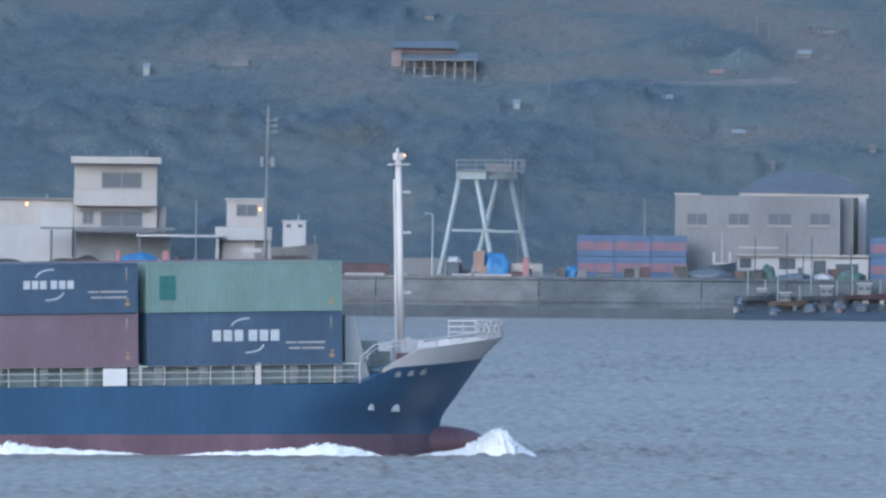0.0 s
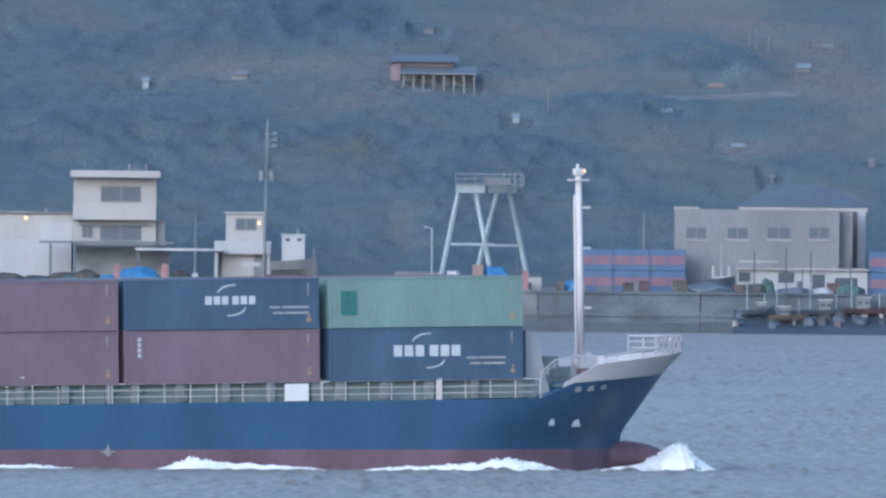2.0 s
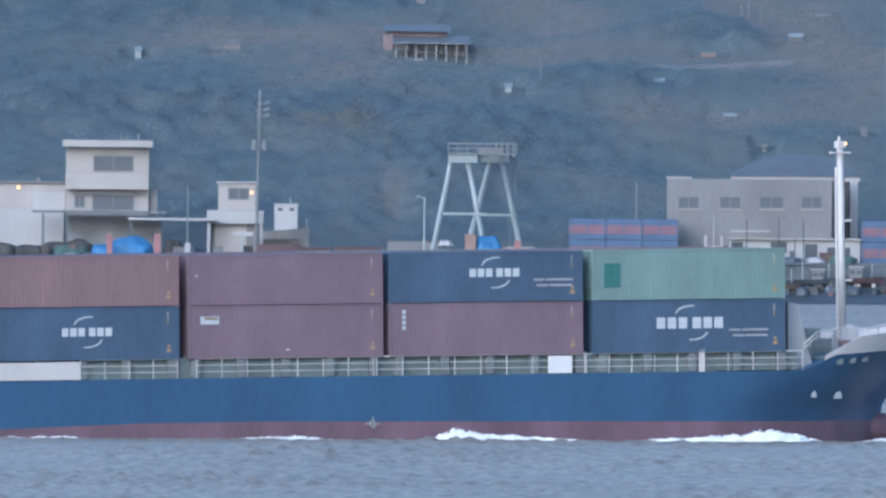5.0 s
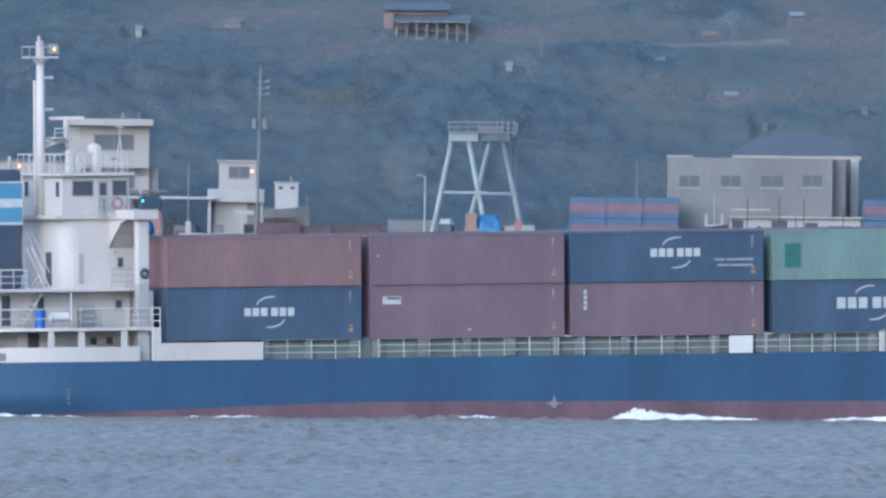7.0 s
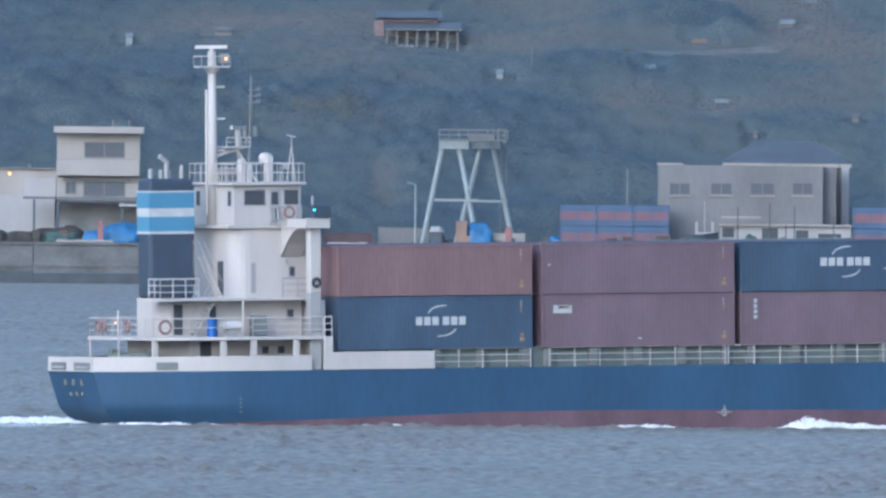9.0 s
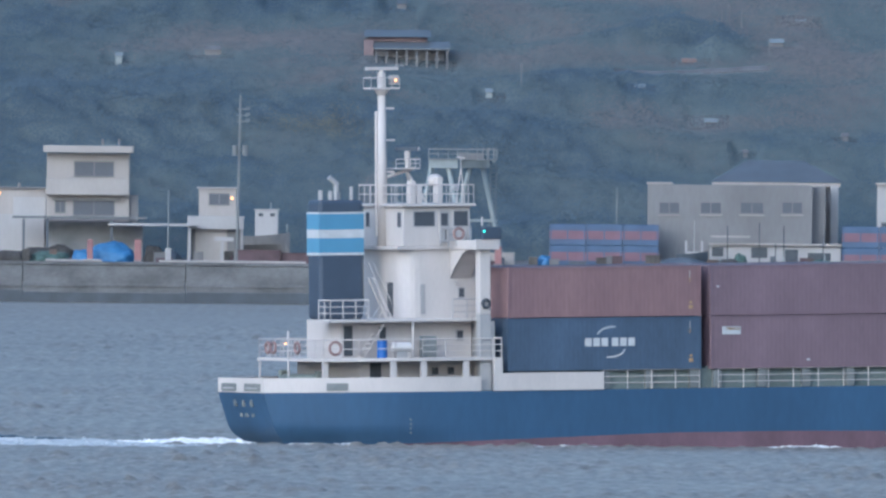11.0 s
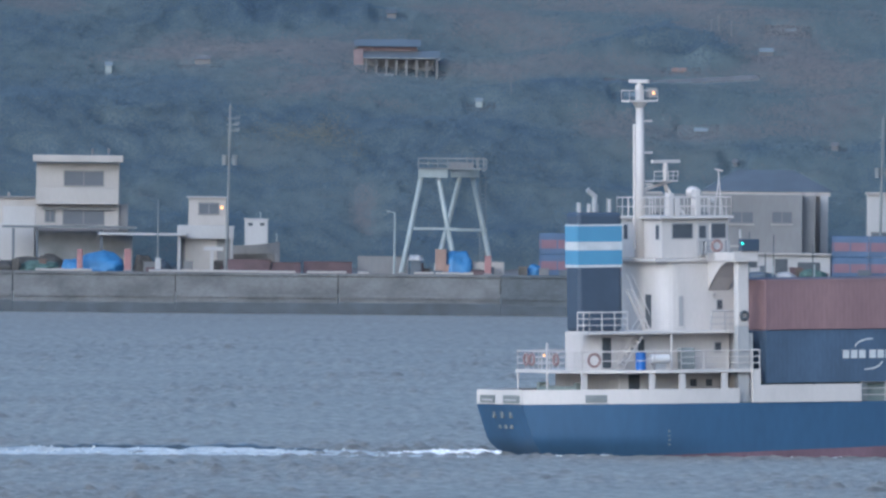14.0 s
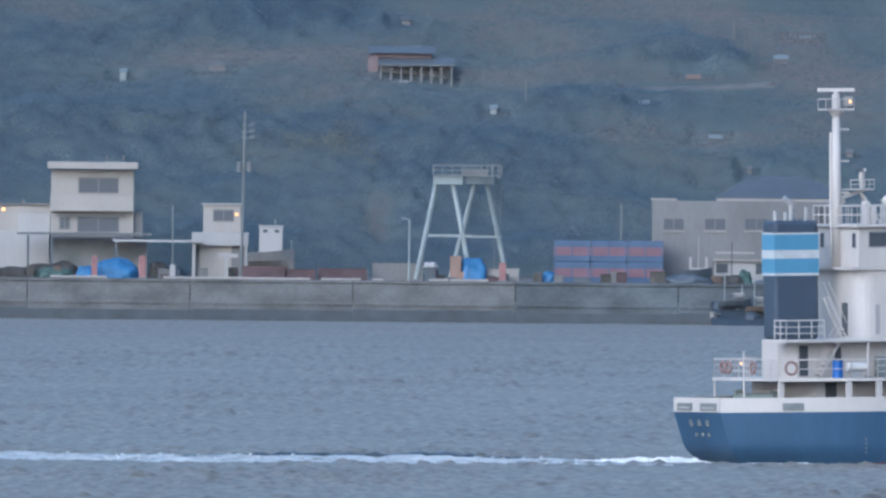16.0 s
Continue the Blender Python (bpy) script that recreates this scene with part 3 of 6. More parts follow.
def build_stern():
    zt = 4.09
    bul = part("stern_bulwark", strip(edge(0.02, 12.2, 26), 0.12, DECK + 0.004, zt), M_WHITE, ship, "white painted stern bulwark")
    part("stern_bulwark", strip([(0.02, half_at(0.02, DECK)), (0.0, 0.0), (0.02, -half_at(0.02, DECK))], 0.12, DECK + 0.004, zt), M_WHITE, ship)
    part("stern_bulwark", strip(edge(0.02, 12.2, 26, side=1)[::-1], 0.12, DECK + 0.004, zt), M_WHITE, ship)
    # plates in place of holes; their grey holds the opening's shade, lifted by haze
    for y0, y1 in ((0.55, 2.4), (-2.55, -0.55)):
        part("mooring_port", Box(-0.05, 0.10, y0, y1, DECK + 0.08, DECK + 0.52), M_COAM, bul, "grey plate painted as a hazy mooring opening")
        part("roller", Box(-0.08, -0.03, y0 + 0.25, y1 - 0.25, DECK + 0.2, DECK + 0.3), M_GREYP, bul)
    part("mooring_port", strip([(x, -half_at(x, DECK) - 0.04) for x in (3.15, 3.7, 4.3)], 0.1, DECK + 0.08, DECK + 0.52), M_COAM, bul, "grey plate painted as a hazy mooring opening")
    # side bulwark forward of the house
    part("side_bulwark", Box(13.0, 19.9, -6.16, -6.0, DECK + 0.004, 4.26), M_WHITE, ship, "white side bulwark")
    part("side_bulwark", Box(13.0, 13.5, -6.17, -6.0, 4.26, 5.15), M_WHITE, ship)
    part("side_bulwark", Box(13.0, 19.9, 6.0, 6.16, DECK + 0.004, 4.26), M_WHITE, ship)
    # poop deck on pillars
    bm = bmesh.new()
    prism(bm, [(3.05, 4.1, 5.0), (3.05, -4.45, 5.0), (5.0, -5.25, 5.0), (7.0, -5.8, 5.0), (9.0, -6.0, 5.0), (13.0, -6.0, 5.0), (13.0, 6.0, 5.0), (9.0, 6.0, 5.0), (7.0, 5.8, 5.0), (5.0, 5.2, 5.0)], (0, 0, 0.18))
    poop = part("poop_deck", bm, M_WHITE, ship, "white poop deck plating")
    for x, y in ((3.25, 4.35), (6.9, 5.68), (8.7, 5.9), (11.35, 5.92)):
        part("pillar", Box(x - 0.19, x + 0.19, -y, -y + 0.14, zt - 0.05, 5.0, bevel=0.03), M_WHITE, ship)
        if x > 6:
            part("pillar", Box(x - 0.19, x + 0.19, y - 0.14, y, zt - 0.05, 5.0, bevel=0.03), M_WHITE, ship)
    part("pillar", Rod((3.15, 4.0, DECK), (3.15, 4.0, 5.0), 0.06), M_WHITE, ship)
    part("casing", Box(5.6, 12.6, -4.0, 4.2, DECK + 0.05, 5.0), M_WHITE, ship, "white lower house under the poop deck")
    part("bulkhead", Box(12.62, 12.98, -5.18, 4.2, DECK + 0.05, 5.0), M_WHITE, ship)
    # flat slab on the casing, the doorway's shade put into its colour
    part("doorway", Box(6.2, 6.9, -4.04, -4.0, DECK + 0.1, 4.9), M_DARK, ship)
    for x in (10.1, 11.1):
        part("porthole", Box(x, x + 0.4, -4.03, -4.0, 4.2, 4.6, bevel=0.02), M_GLASS, ship)
    # mooring winch under the deck
    bm = bmesh.new()
    rod(bm, (3.9, -2.2, DECK + 0.6), (3.9, 2.2, DECK + 0.6), 0.42, n=14)
    box(bm, 3.6, 4.2, -2.5, -2.2, DECK + 0.05, DECK + 1.2)
    box(bm, 3.6, 4.2, 2.2, 2.5, DECK + 0.05, DECK + 1.2)
    part("mooring_winch", bm, M_WINDLASS, ship, "green mooring winch")
    # poop rails
    railing(ship, [(13.0, -5.9, 5.18), (8.6, -5.9, 5.18)], 1.05, 1.5, r=0.028)
    railing(ship, [(3.12, -4.35, 5.18), (3.12, 4.0, 5.18), (5.0, 5.1, 5.18), (9.0, 5.9, 5.18)], 1.05, 1.1, r=0.028)
    railing(ship, [(8.6, -5.9, 5.18), (7.0, -5.72, 5.18), (5.0, -5.15, 5.18), (3.12, -4.35, 5.18)], 1.05, 1.6, rails=2, r=0.028)
    railing(ship, [(13.05, -6.05, 5.15), (13.5, -6.05, 5.15)], 1.1, 0.45)
    for y in (2.7, 2.0, -1.1):
        part("life_ring", torus(bmesh.new(), (3.04, y, 5.75), 0.30, 0.08, "X"), M_RING, ship, "orange life ring on the rail")
    part("life_ring", torus(bmesh.new(), (3.7, -4.7, 5.75), 0.36, 0.08, "Y"), M_RING, ship, "orange life ring on the rail")
    bm = bmesh.new()
    rod(bm, (3.02, 0.0, 4.1), (3.02, 0.0, 6.7), 0.06)
    part("stern_light_post", bm, M_WHITE, ship)
    part("stern_light", ball(bmesh.new(), (2.92, 0.15, 6.0), 0.065, 0.065, 0.065), M_LAMP, ship, "lit warm stern light")
    part("drum", Rod((6.4, -5.2, 5.18), (6.4, -5.2, 6.2), 0.30, n=16), M_LBLUE, ship, "blue plastic drum")
    part("liferaft", Rod((6.95, -5.3, 5.8), (8.1, -5.3, 5.8), 0.26, n=18), M_BOARD, ship, "white liferaft canister")
    part("liferaft_cradle", Box(7.2, 7.85, -5.5, -5.1, 5.18, 5.56), M_GREYP, ship)
    part("vent_box", Box(9.2, 10.1, -4.7, -4.2, 5.18, 6.4, bevel=0.06), M_COAM, ship, "grey ventilator box")


build_stern()


def window(parent, face, a, b, z0, z1, at):
    """A framed pane on a house wall. face 'S': side at y = at, a..b along x; face 'A': aft wall at x = at, a..b along y."""
    if face == "S":
        fr = Box(a - 0.07, b + 0.07, at - 0.03, at + 0.02, z0 - 0.07, z1 + 0.07, bevel=0.015)
        gl = Box(a, b, at - 0.045, at, z0, z1)
    else:
        fr = Box(at - 0.03, at + 0.02, a - 0.07, b + 0.07, z0 - 0.07, z1 + 0.07, bevel=0.015)
        gl = Box(at - 0.045, at, a, b, z0, z1)
    w = part("window", fr, M_GREYP, parent)
    part("pane", gl, M_GLASS, w)


def build_house():
    # first tier and its deck
    tier = part("accommodation", Box(4.72, 12.9, -3.4, 1.0, 5.18, 7.2), M_WHITE, ship, "white accommodation tier")
    part("funnel_casing", Box(4.70, 7.6, -1.05, 1.05, 5.18, 7.34), M_WHITE, ship)
    part("accommodation", Box(6.6, 12.9, 1.01, 3.4, 5.18, 7.2), M_WHITE, ship)
    # dark slabs on a closed wall, painted with the shade of open doors
    part("door", Box(4.85, 5.4, -3.45, -3.4, 5.3, 7.0, bevel=0.02), M_DARK, tier, "doorway shade as a flat dark slab")
    part("door", Box(7.1, 7.5, -3.45, -3.4, 5.3, 6.9, bevel=0.02), M_DARK, tier)
    window(tier, "S", 12.0, 12.35, 6.15, 6.65, -3.4)
    part("upper_deck", Box(3.4, 13.0, -4.6, -1.72, 7.2, 7.36, bevel=0.02), M_WHITE, ship, "white upper deck edge")
    part("upper_deck", Box(7.62, 13.0, -1.70, 4.6, 7.2, 7.36, bevel=0.02), M_WHITE, ship)
    part("deck_stanchion", Rod((8.7, -4.5, 5.18), (8.7, -4.5, 7.2), 0.07), M_WHITE, ship)
    railing(ship, [(3.5, -3.0, 7.36), (3.5, -4.5, 7.36), (5.9, -4.5, 7.36)], 1.1, 0.9)
    railing(ship, [(11.2, -4.5, 7.36), (13.0, -4.5, 7.36)], 1.1, 0.9, mat=M_GREYP)
    # stairs
    for (p, q, y) in (((5.7, 5.2), (7.1, 7.3), -4.3), ((7.9, 7.36), (6.75, 9.7), -3.4)):
        bm = bmesh.new()
        for yy in (y, y + 0.7):
            rod(bm, (p[0], yy, p[1]), (q[0], yy, q[1]), 0.045)
            rod(bm, (p[0], yy, p[1] + 0.9), (q[0], yy, q[1] + 0.9), 0.022)
        for k in range(9):
            f = k / 8
            cx, cz = p[0] + (q[0] - p[0]) * f, p[1] + (q[1] - p[1]) * f
            box(bm, cx - 0.11, cx + 0.11, y, y + 0.7, cz - 0.02, cz + 0.02)
        part("stairway", bm, M_WHITE, ship, "white inclined ladder stair")
    # tower with a rounded starboard quarter
    bm = bmesh.new()
    pts = [(13.8, 2.56, 7.36), (13.8, -2.56, 7.36)]
    for k in range(7):
        a = math.pi / 2 * k / 6
        pts.append((10.06 - 1.0 * math.sin(a), -1.56 - 1.0 * math.cos(a), 7.36))
    pts += [(9.06, 2.56, 7.36)]
    prism(bm, pts, (0, 0, 3.9))
    tower = part("tower", bm, M_WHITE, ship, "white bridge tower")
    part("door", Box(9.03, 9.06, -1.2, -0.5, 7.5, 9.4), M_DARK, tower)
    part("door", Box(10.12, 10.4, -2.6, -2.56, 7.6, 9.3), M_GREYP, tower)
    window(tower, "S", 12.55, 12.85, 8.55, 9.05, -2.56)
    part("lamp_bracket", Box(12.3, 12.4, -2.7, -2.56, 9.3, 9.45), M_GREYP, tower)
    # bridge deck, wing and bracket
    part("bridge_deck", Box(8.6, 13.4, -2.75, 2.75, 11.26, 11.44, bevel=0.02), M_WHITE, ship)
    wing = part("bridge_wing", Box(11.9, 13.4, -6.1, -2.56, 11.26, 11.46, bevel=0.02), M_WHITE, ship, "white bridge wing")
    part("bridge_wing", Box(11.9, 13.4, 2.56, 6.1, 11.26, 11.46, bevel=0.02), M_WHITE, ship)
    for sg in (-1, 1):
        bm = bmesh.new()
        prism(bm, [(12.0, sg * 2.56, 11.26), (12.0, sg * 5.0, 11.26), (12.0, sg * 4.2, 11.0), (12.0, sg * 3.3, 10.35), (12.0, sg * 2.56, 9.6)], (0.16, 0, 0))
        prism(bm, [(12.0, sg * 5.0, 11.26), (12.0, sg * 4.2, 11.0), (12.0, sg * 3.3, 10.35), (12.0, sg * 2.56, 9.6), (12.0, sg * 2.56, 9.75), (12.0, sg * 4.2, 11.1)], (1.3, 0, 0))
        part("wing_bracket", bm, M_WHITE, ship, "curved white wing bracket")
        y0, y1 = (-6.1, -5.98) if sg < 0 else (5.98, 6.1)
        part("wing_bulwark", Box(11.9, 13.4, y0, y1, 11.46, 11.85), M_WHITE, wing)
    part("wing_bulwark", Box(11.9, 11.98, -6.0, -2.6, 11.46, 11.8), M_WHITE, wing)
    box_l = part("sidelight_box", Box(12.3, 13.45, -6.22, -5.85, 11.86, 12.55, bevel=0.03), M_FUNNEL, wing, "dark sidelight screen")
    part("sidelight", ball(bmesh.new(), (12.36, -6.24, 12.3), 0.06, 0.06, 0.07), M_GLAMP, wing, "lit green starboard sidelight")
    part("wing_compass", Rod((12.5, -5.7, 12.6), (12.5, -5.7, 13.1), 0.07), M_GREYP, wing)
    # wheelhouse
    wh = part("wheelhouse", Box(9.06, 13.3, -2.56, 2.56, 11.44, 13.7, bevel=0.05), M_WHITE, ship, "white wheelhouse with dark windows")
    window(wh, "A", 1.75, 2.2, 12.55, 13.35, 9.06)
    window(wh, "A", -2.3, -1.9, 12.55, 13.35, 9.06)
    window(wh, "S", 9.75, 11.0, 12.6, 13.4, -2.56)
    window(wh, "S", 12.25, 13.1, 12.6, 13.4, -2.56)
    d = part("door", Box(11.3, 11.95, -2.62, -2.56, 11.6, 13.45, bevel=0.02), M_GREYP, wh)
    part("pane", Box(11.42, 11.83, -2.64, -2.6, 12.6, 13.3), M_GLASS, d)
    part("life_ring", torus(bmesh.new(), (12.05, -3.6, 12.15), 0.30, 0.085), M_RING, wh, "orange and white life ring")
    for x in (11.0, 11.3, 12.7):
        part("rail_locker", Box(x, x + 0.16, -3.6, -3.3, 11.7, 12.5), M_GREYP, wh)
    railing(wh, [(10.9, -3.6, 11.44), (11.9, -3.6, 11.44)], 1.0, 0.5, mat=M_GREYP)
    roof = part("monkey_island", Box(8.8, 13.5, -2.9, 2.9, 13.7, 13.86, bevel=0.03), M_WHITE, ship, "white wheelhouse roof deck")
    railing(roof, [(8.9, 2.8, 13.86), (8.9, -2.8, 13.86), (13.4, -2.8, 13.86), (13.4, 2.8, 13.86), (8.9, 2.8, 13.86)], 1.05, 0.7, rails=2, r=0.026)
    # radar mast
    mast = part("radar_mast", Rod((9.0, 0, 11.4), (9.0, 0, 20.6), 0.32, 0.22, n=14), M_WHITE, ship, "tall white tubular radar mast", smooth=True)
    part("ladder", Rod((8.66, 0.1, 12.0), (8.70, 0.1, 19.1), 0.09), M_WHITE, mast)
    for z in (15.6, 17.4, 19.2):
        part("bracket", Box(9.2, 9.75, -0.1, 0.1, z, z + 0.12), M_WHITE, mast)
    bm = bmesh.new()
    prism(bm, [(8.1, -0.5, 20.35), (9.9, -0.5, 20.35), (9.9, 0.5, 20.35), (8.1, 0.5, 20.35)], (0, 0, 0.1))
    rod(bm, (9.0, 0, 20.0), (9.0, 0, 20.35), 0.25, 0.5)
    plat = part("mast_platform", bm, M_WHITE, mast)
    railing(plat, [(8.1, -0.5, 20.45), (9.9, -0.5, 20.45), (9.9, 0.5, 20.45), (8.1, 0.5, 20.45), (8.1, -0.5, 20.45)], 0.55, 0.9, rails=1, r=0.024)
    part("mast_head", Rod((9.0, 0, 20.45), (9.0, 0, 21.3), 0.24, n=12), M_WHITE, mast)
    part("mast_lamp", ball(bmesh.new(), (9.75, -0.3, 20.85), 0.075, 0.075, 0.09), M_LAMP, mast, "lit warm masthead lamp")
    part("lamp_bracket", Box(9.5, 10.0, -0.2, 0.2, 20.6, 21.15), M_GREYP, mast)
    # forward radar arm with struts
    bm = bmesh.new()
    rod(bm, (9.2, 0, 15.35), (11.0, 0, 15.85), 0.12, 0.09)
    rod(bm, (10.5, 0, 15.75), (11.5, -0.6, 13.86), 0.085)
    rod(bm, (10.5, 0, 15.75), (11.5, 0.8, 13.86), 0.085)
    box(bm, 9.6, 11.1, -0.6, 0.6, 15.8, 15.88)
    part("radar_arm", bm, M_WHITE, mast)
    railing(mast, [(9.6, -0.6, 15.88), (11.1, -0.6, 15.88), (11.1, 0.6, 15.88)], 0.5, 0.7, rails=2, r=0.025)
    part("radar_pedestal", Rod((10.6, 0, 15.85), (10.6, 0, 16.75), 0.13, 0.18, n=12), M_WHITE, mast)
    # domes and small gear on the roof
    part("dome_stand", Rod((11.85, -1.0, 13.86), (11.85, -1.0, 14.9), 0.15, 0.12, n=12), M_WHITE, roof)
    bm = bmesh.new()
    rod(bm, (11.85, -1.0, 14.9), (11.85, -1.0, 15.2), 0.34, 0.42, n=18)
    ball(bm, (11.85, -1.0, 15.2), 0.42, 0.42, 0.34, 18, 10)
    part("satellite_dome", bm, M_WHITE, roof, "white satellite dome", smooth=True)
    part("search_light", ball(bmesh.new(), (12.9, -1.5, 14.75), 0.22, 0.2, 0.2), M_GREYP, roof)
    for x, h in ((9.9, 1.3), (10.3, 1.0), (11.6, 1.5)):
        part("roof_locker", Box(x, x + 0.35, -1.8, -1.3, 13.86, 13.86 + h, bevel=0.04), M_WHITE, roof)
    bm = bmesh.new()
    for s in (-0.28, 0.28):
        rod(bm, (12.95 + s, -2.0, 13.86), (13.0, -2.0, 15.9), 0.035)
    rod(bm, (13.0, -2.0, 15.7), (13.0, -2.0, 16.5), 0.03)
    rod(bm, (12.75, -2.0, 16.5), (13.25, -2.0, 16.4), 0.05)
    part("aerial_mast", bm, M_WHITE, roof)
    # funnel
    fun = part("funnel", Box(4.63, 7.42, -0.8, 0.8, 7.34, 14.1, bevel=0.2), M_FUNNEL, ship, "dark blue funnel with light blue and white bands")
    for z0, z1, m, e in ((12.43, 13.32, M_AZURE, 0.012), (11.12, 11.95, M_AZURE, 0.012), (11.95, 12.43, M_MARK, 0.016), (13.32, 13.42, M_MARK, 0.018), (10.97, 11.12, M_MARK, 0.018)):
        part("funnel_band", Box(4.63 - e, 7.42 + e, -0.8 - e, 0.8 + e, z0, z1), m, fun)
    for x, y, h, r in ((6.15, 0.1, 0.95, 0.15), (5.3, 0.4, 0.55, 0.13), (6.9, -0.3, 0.75, 0.11), (5.5, -0.5, 0.5, 0.13), (6.5, 0.5, 0.45, 0.1)):
        bm = bmesh.new()
        rod(bm, (x, y, 14.1), (x, y, 14.1 + h), r, n=12)
        if h > 0.9:
            rod(bm, (x + 0.08, y, 14.1 + h - 0.08), (x - 0.45, y, 14.1 + h + 0.34), r, n=12)
        part("exhaust_pipe", bm, M_GREYP, fun, "grey exhaust pipe")
    # big post at the ship's side, carrying the wing
    post = part("side_post", Box(12.3, 13.0, -5.75, -5.2, 7.6, 11.26, bevel=0.05), M_WHITE, ship, "white upright post at the side")
    part("post_foot", Box(12.32, 12.98, -5.73, -5.22, DECK, 7.6), M_GREYP, post, "pale grey foot of the post")
    part("post_fender", torus(bmesh.new(), (12.65, -5.85, 8.2), 0.22, 0.09), M_DARK, post)
    part("front_screen", Box(13.0, 13.3, -5.6, 5.6, DECK, 7.2), M_GREYP, ship)
    part("front_screen", Box(13.32, 13.8, -4.4, 4.4, DECK, 7.2), M_WHITE, ship)


build_house()


def build_side_rails():
    # hatch coaming and supports behind the rail
    part("hatch_coaming", Box(14.2, 65.2, -5.7, 5.7, DECK + 0.05, 4.40), M_DECK, ship, "grey hatch coaming")
    for x0, x1 in ((13.9, 26.3), (26.6, 39.0), (39.4, 51.9), (52.2, 64.7)):
        part("hatch_cover", Box(x0, x1, -5.65, 5.65, 4.404, 4.50), M_DECK, ship, "grey steel hatch cover")
        for k in range(5):
            x = x0 + 0.6 + (x1 - x0 - 1.2) * k / 4
            part("container_pedestal", Box(x - 0.25, x + 0.25, -5.98, -5.704, DECK + 0.05, 4.33), M_COAM, ship)
    for x0, x1 in ((19.95, 26.0), (27.2, 38.3), (38.5, 51.6), (51.7, 58.9), (59.1, 65.4)):
        railing(ship, [(x0, -6.05, DECK), (x1, -6.05, DECK)], 1.1, 1.6, r=0.027)
        railing(ship, [(x0, 6.05, DECK), (x1, 6.05, DECK)], 1.1, 1.35, r=0.045)
    part("notice_board", Box(49.28, 50.75, -6.17, -6.10, DECK + 0.02, DECK + 1.0, bevel=0.01), M_BOARD, ship, "plain white board on the rail")
    for k in range(3):
        part("rail_gate_post", Rod((58.9 + 0.12 * k, -6.05, DECK), (58.9 + 0.12 * k, -6.05, DECK + 1.25), 0.06), M_WHITE, ship)


build_side_rails()


def build_bow():
    n = 22
    xs = [66.9 + (stem_x(4.4) - 66.9 + 0.0) * i / n for i in range(n + 1)]
    top = [5.15 + (x - 69.0) * 0.085 if x > 69 else 4.1 + (x - 66.9) * 0.5 for x in xs]
    for sg in (-1, 1):
        bm = bmesh.new()
        rows = []
        for i, x in enumerate(xs):
            z0 = top_z(x) + 0.004
            h = max(0.02, half_at(x, z0)) if i < n else 0.02
            f = 0.35 + 1.05 * (i / n) ** 2
            lean = 0.12 * (1 - i / n) + 0.06
            z1 = max(top[i], z0 + 0.03)
            k = (z1 - z0) / 1.2
            rows.append([bm.verts.new(p) for p in ((x, sg * h, z0), (x + f * k, sg * (h + lean * k if i < n else 0.02), z1), (x + f * k, sg * max(0.0, h + lean * k - 0.12 if i < n else 0.01), z1), (x, sg * max(0.0, h - 0.12), z0))])
        for i in range(n):
            for k in range(4):
                bm.faces.new((rows[i][k], rows[i + 1][k], rows[i + 1][(k + 1) % 4], rows[i][(k + 1) % 4]))
        part("bow_bulwark", bm, M_WHITE, ship, "pale flared bow bulwark")
    bm = bmesh.new()
    pts = [(x, -half_at(x, 4.1) + 0.1, top_z(x) + 0.05) for x in xs[:-1]] + [(xs[-1], 0, top_z(xs[-1]) + 0.05)] + [(x, half_at(x, 4.1) - 0.1, top_z(x) + 0.05) for x in xs[:-1]][::-1]
    bm.faces.new([bm.verts.new(p) for p in pts])
    part("forecastle_deck", bm, M_DECK, ship)
    for x in (72.2, 73.4):
        z = top_z(x) + 0.45
        y = -half_at(x, top_z(x)) - 0.08
        bm = bmesh.new()
        prism(bm, [(x - 0.35, y - 0.12, z - 0.1), (x + 0.4, y + 0.28, z - 0.1), (x + 0.5, y + 0.28, z + 0.12), (x - 0.25, y - 0.12, z + 0.12)], (0.0, 0.2, 0))
        part("mooring_port", bm, M_RUST, ship, "rust-edged mooring opening")
    # bow rails above the bulwark
    railing(ship, [(74.8, -1.75, 5.62), (76.9, -0.35, 5.62), (77.3, 0.0, 5.62), (76.9, 0.35, 5.62), (74.8, 1.75, 5.62)], 1.0, 0.8, rails=3, r=0.045)
    railing(ship, [(70.6, -3.6, 5.2), (74.8, -1.75, 5.6)], 0.35, 1.2, rails=1, r=0.05)
    bm = bmesh.new()
    for a in range(5):
        x = 74.9 + 0.45 * a
        rod(bm, (x, -1.6 + 0.25 * a, 5.6), (x + 0.4, -1.45 + 0.25 * a, 6.6), 0.045)
        rod(bm, (x + 0.4, -1.45 + 0.25 * a, 5.6), (x, -1.6 + 0.25 * a, 6.6), 0.045)
    part("rail_net", bm, M_WHITE, ship)
    # breakwater and windlass
    bm = bmesh.new()
    prism(bm, [(65.0, -5.0, DECK), (66.6, -5.0, DECK), (65.6, -5.0, 7.0), (65.0, -5.0, 7.1)], (0, 10.0, 0))
    part("breakwater", bm, M_GREYP, ship, "pale grey breakwater before the containers")
    bm = bmesh.new()
    rod(bm, (67.6, -2.6, 5.0), (67.6, 2.6, 5.0), 0.62, n=18)
    for y in (-2.7, -0.3, 2.5):
        box(bm, 67.0, 68.2, y, y + 0.25, 3.9, 5.6)
    box(bm, 68.4, 69.2, -2.2, 2.2, 4.0, 5.0)
    part("windlass", bm, M_WINDLASS, ship, "green anchor windlass")
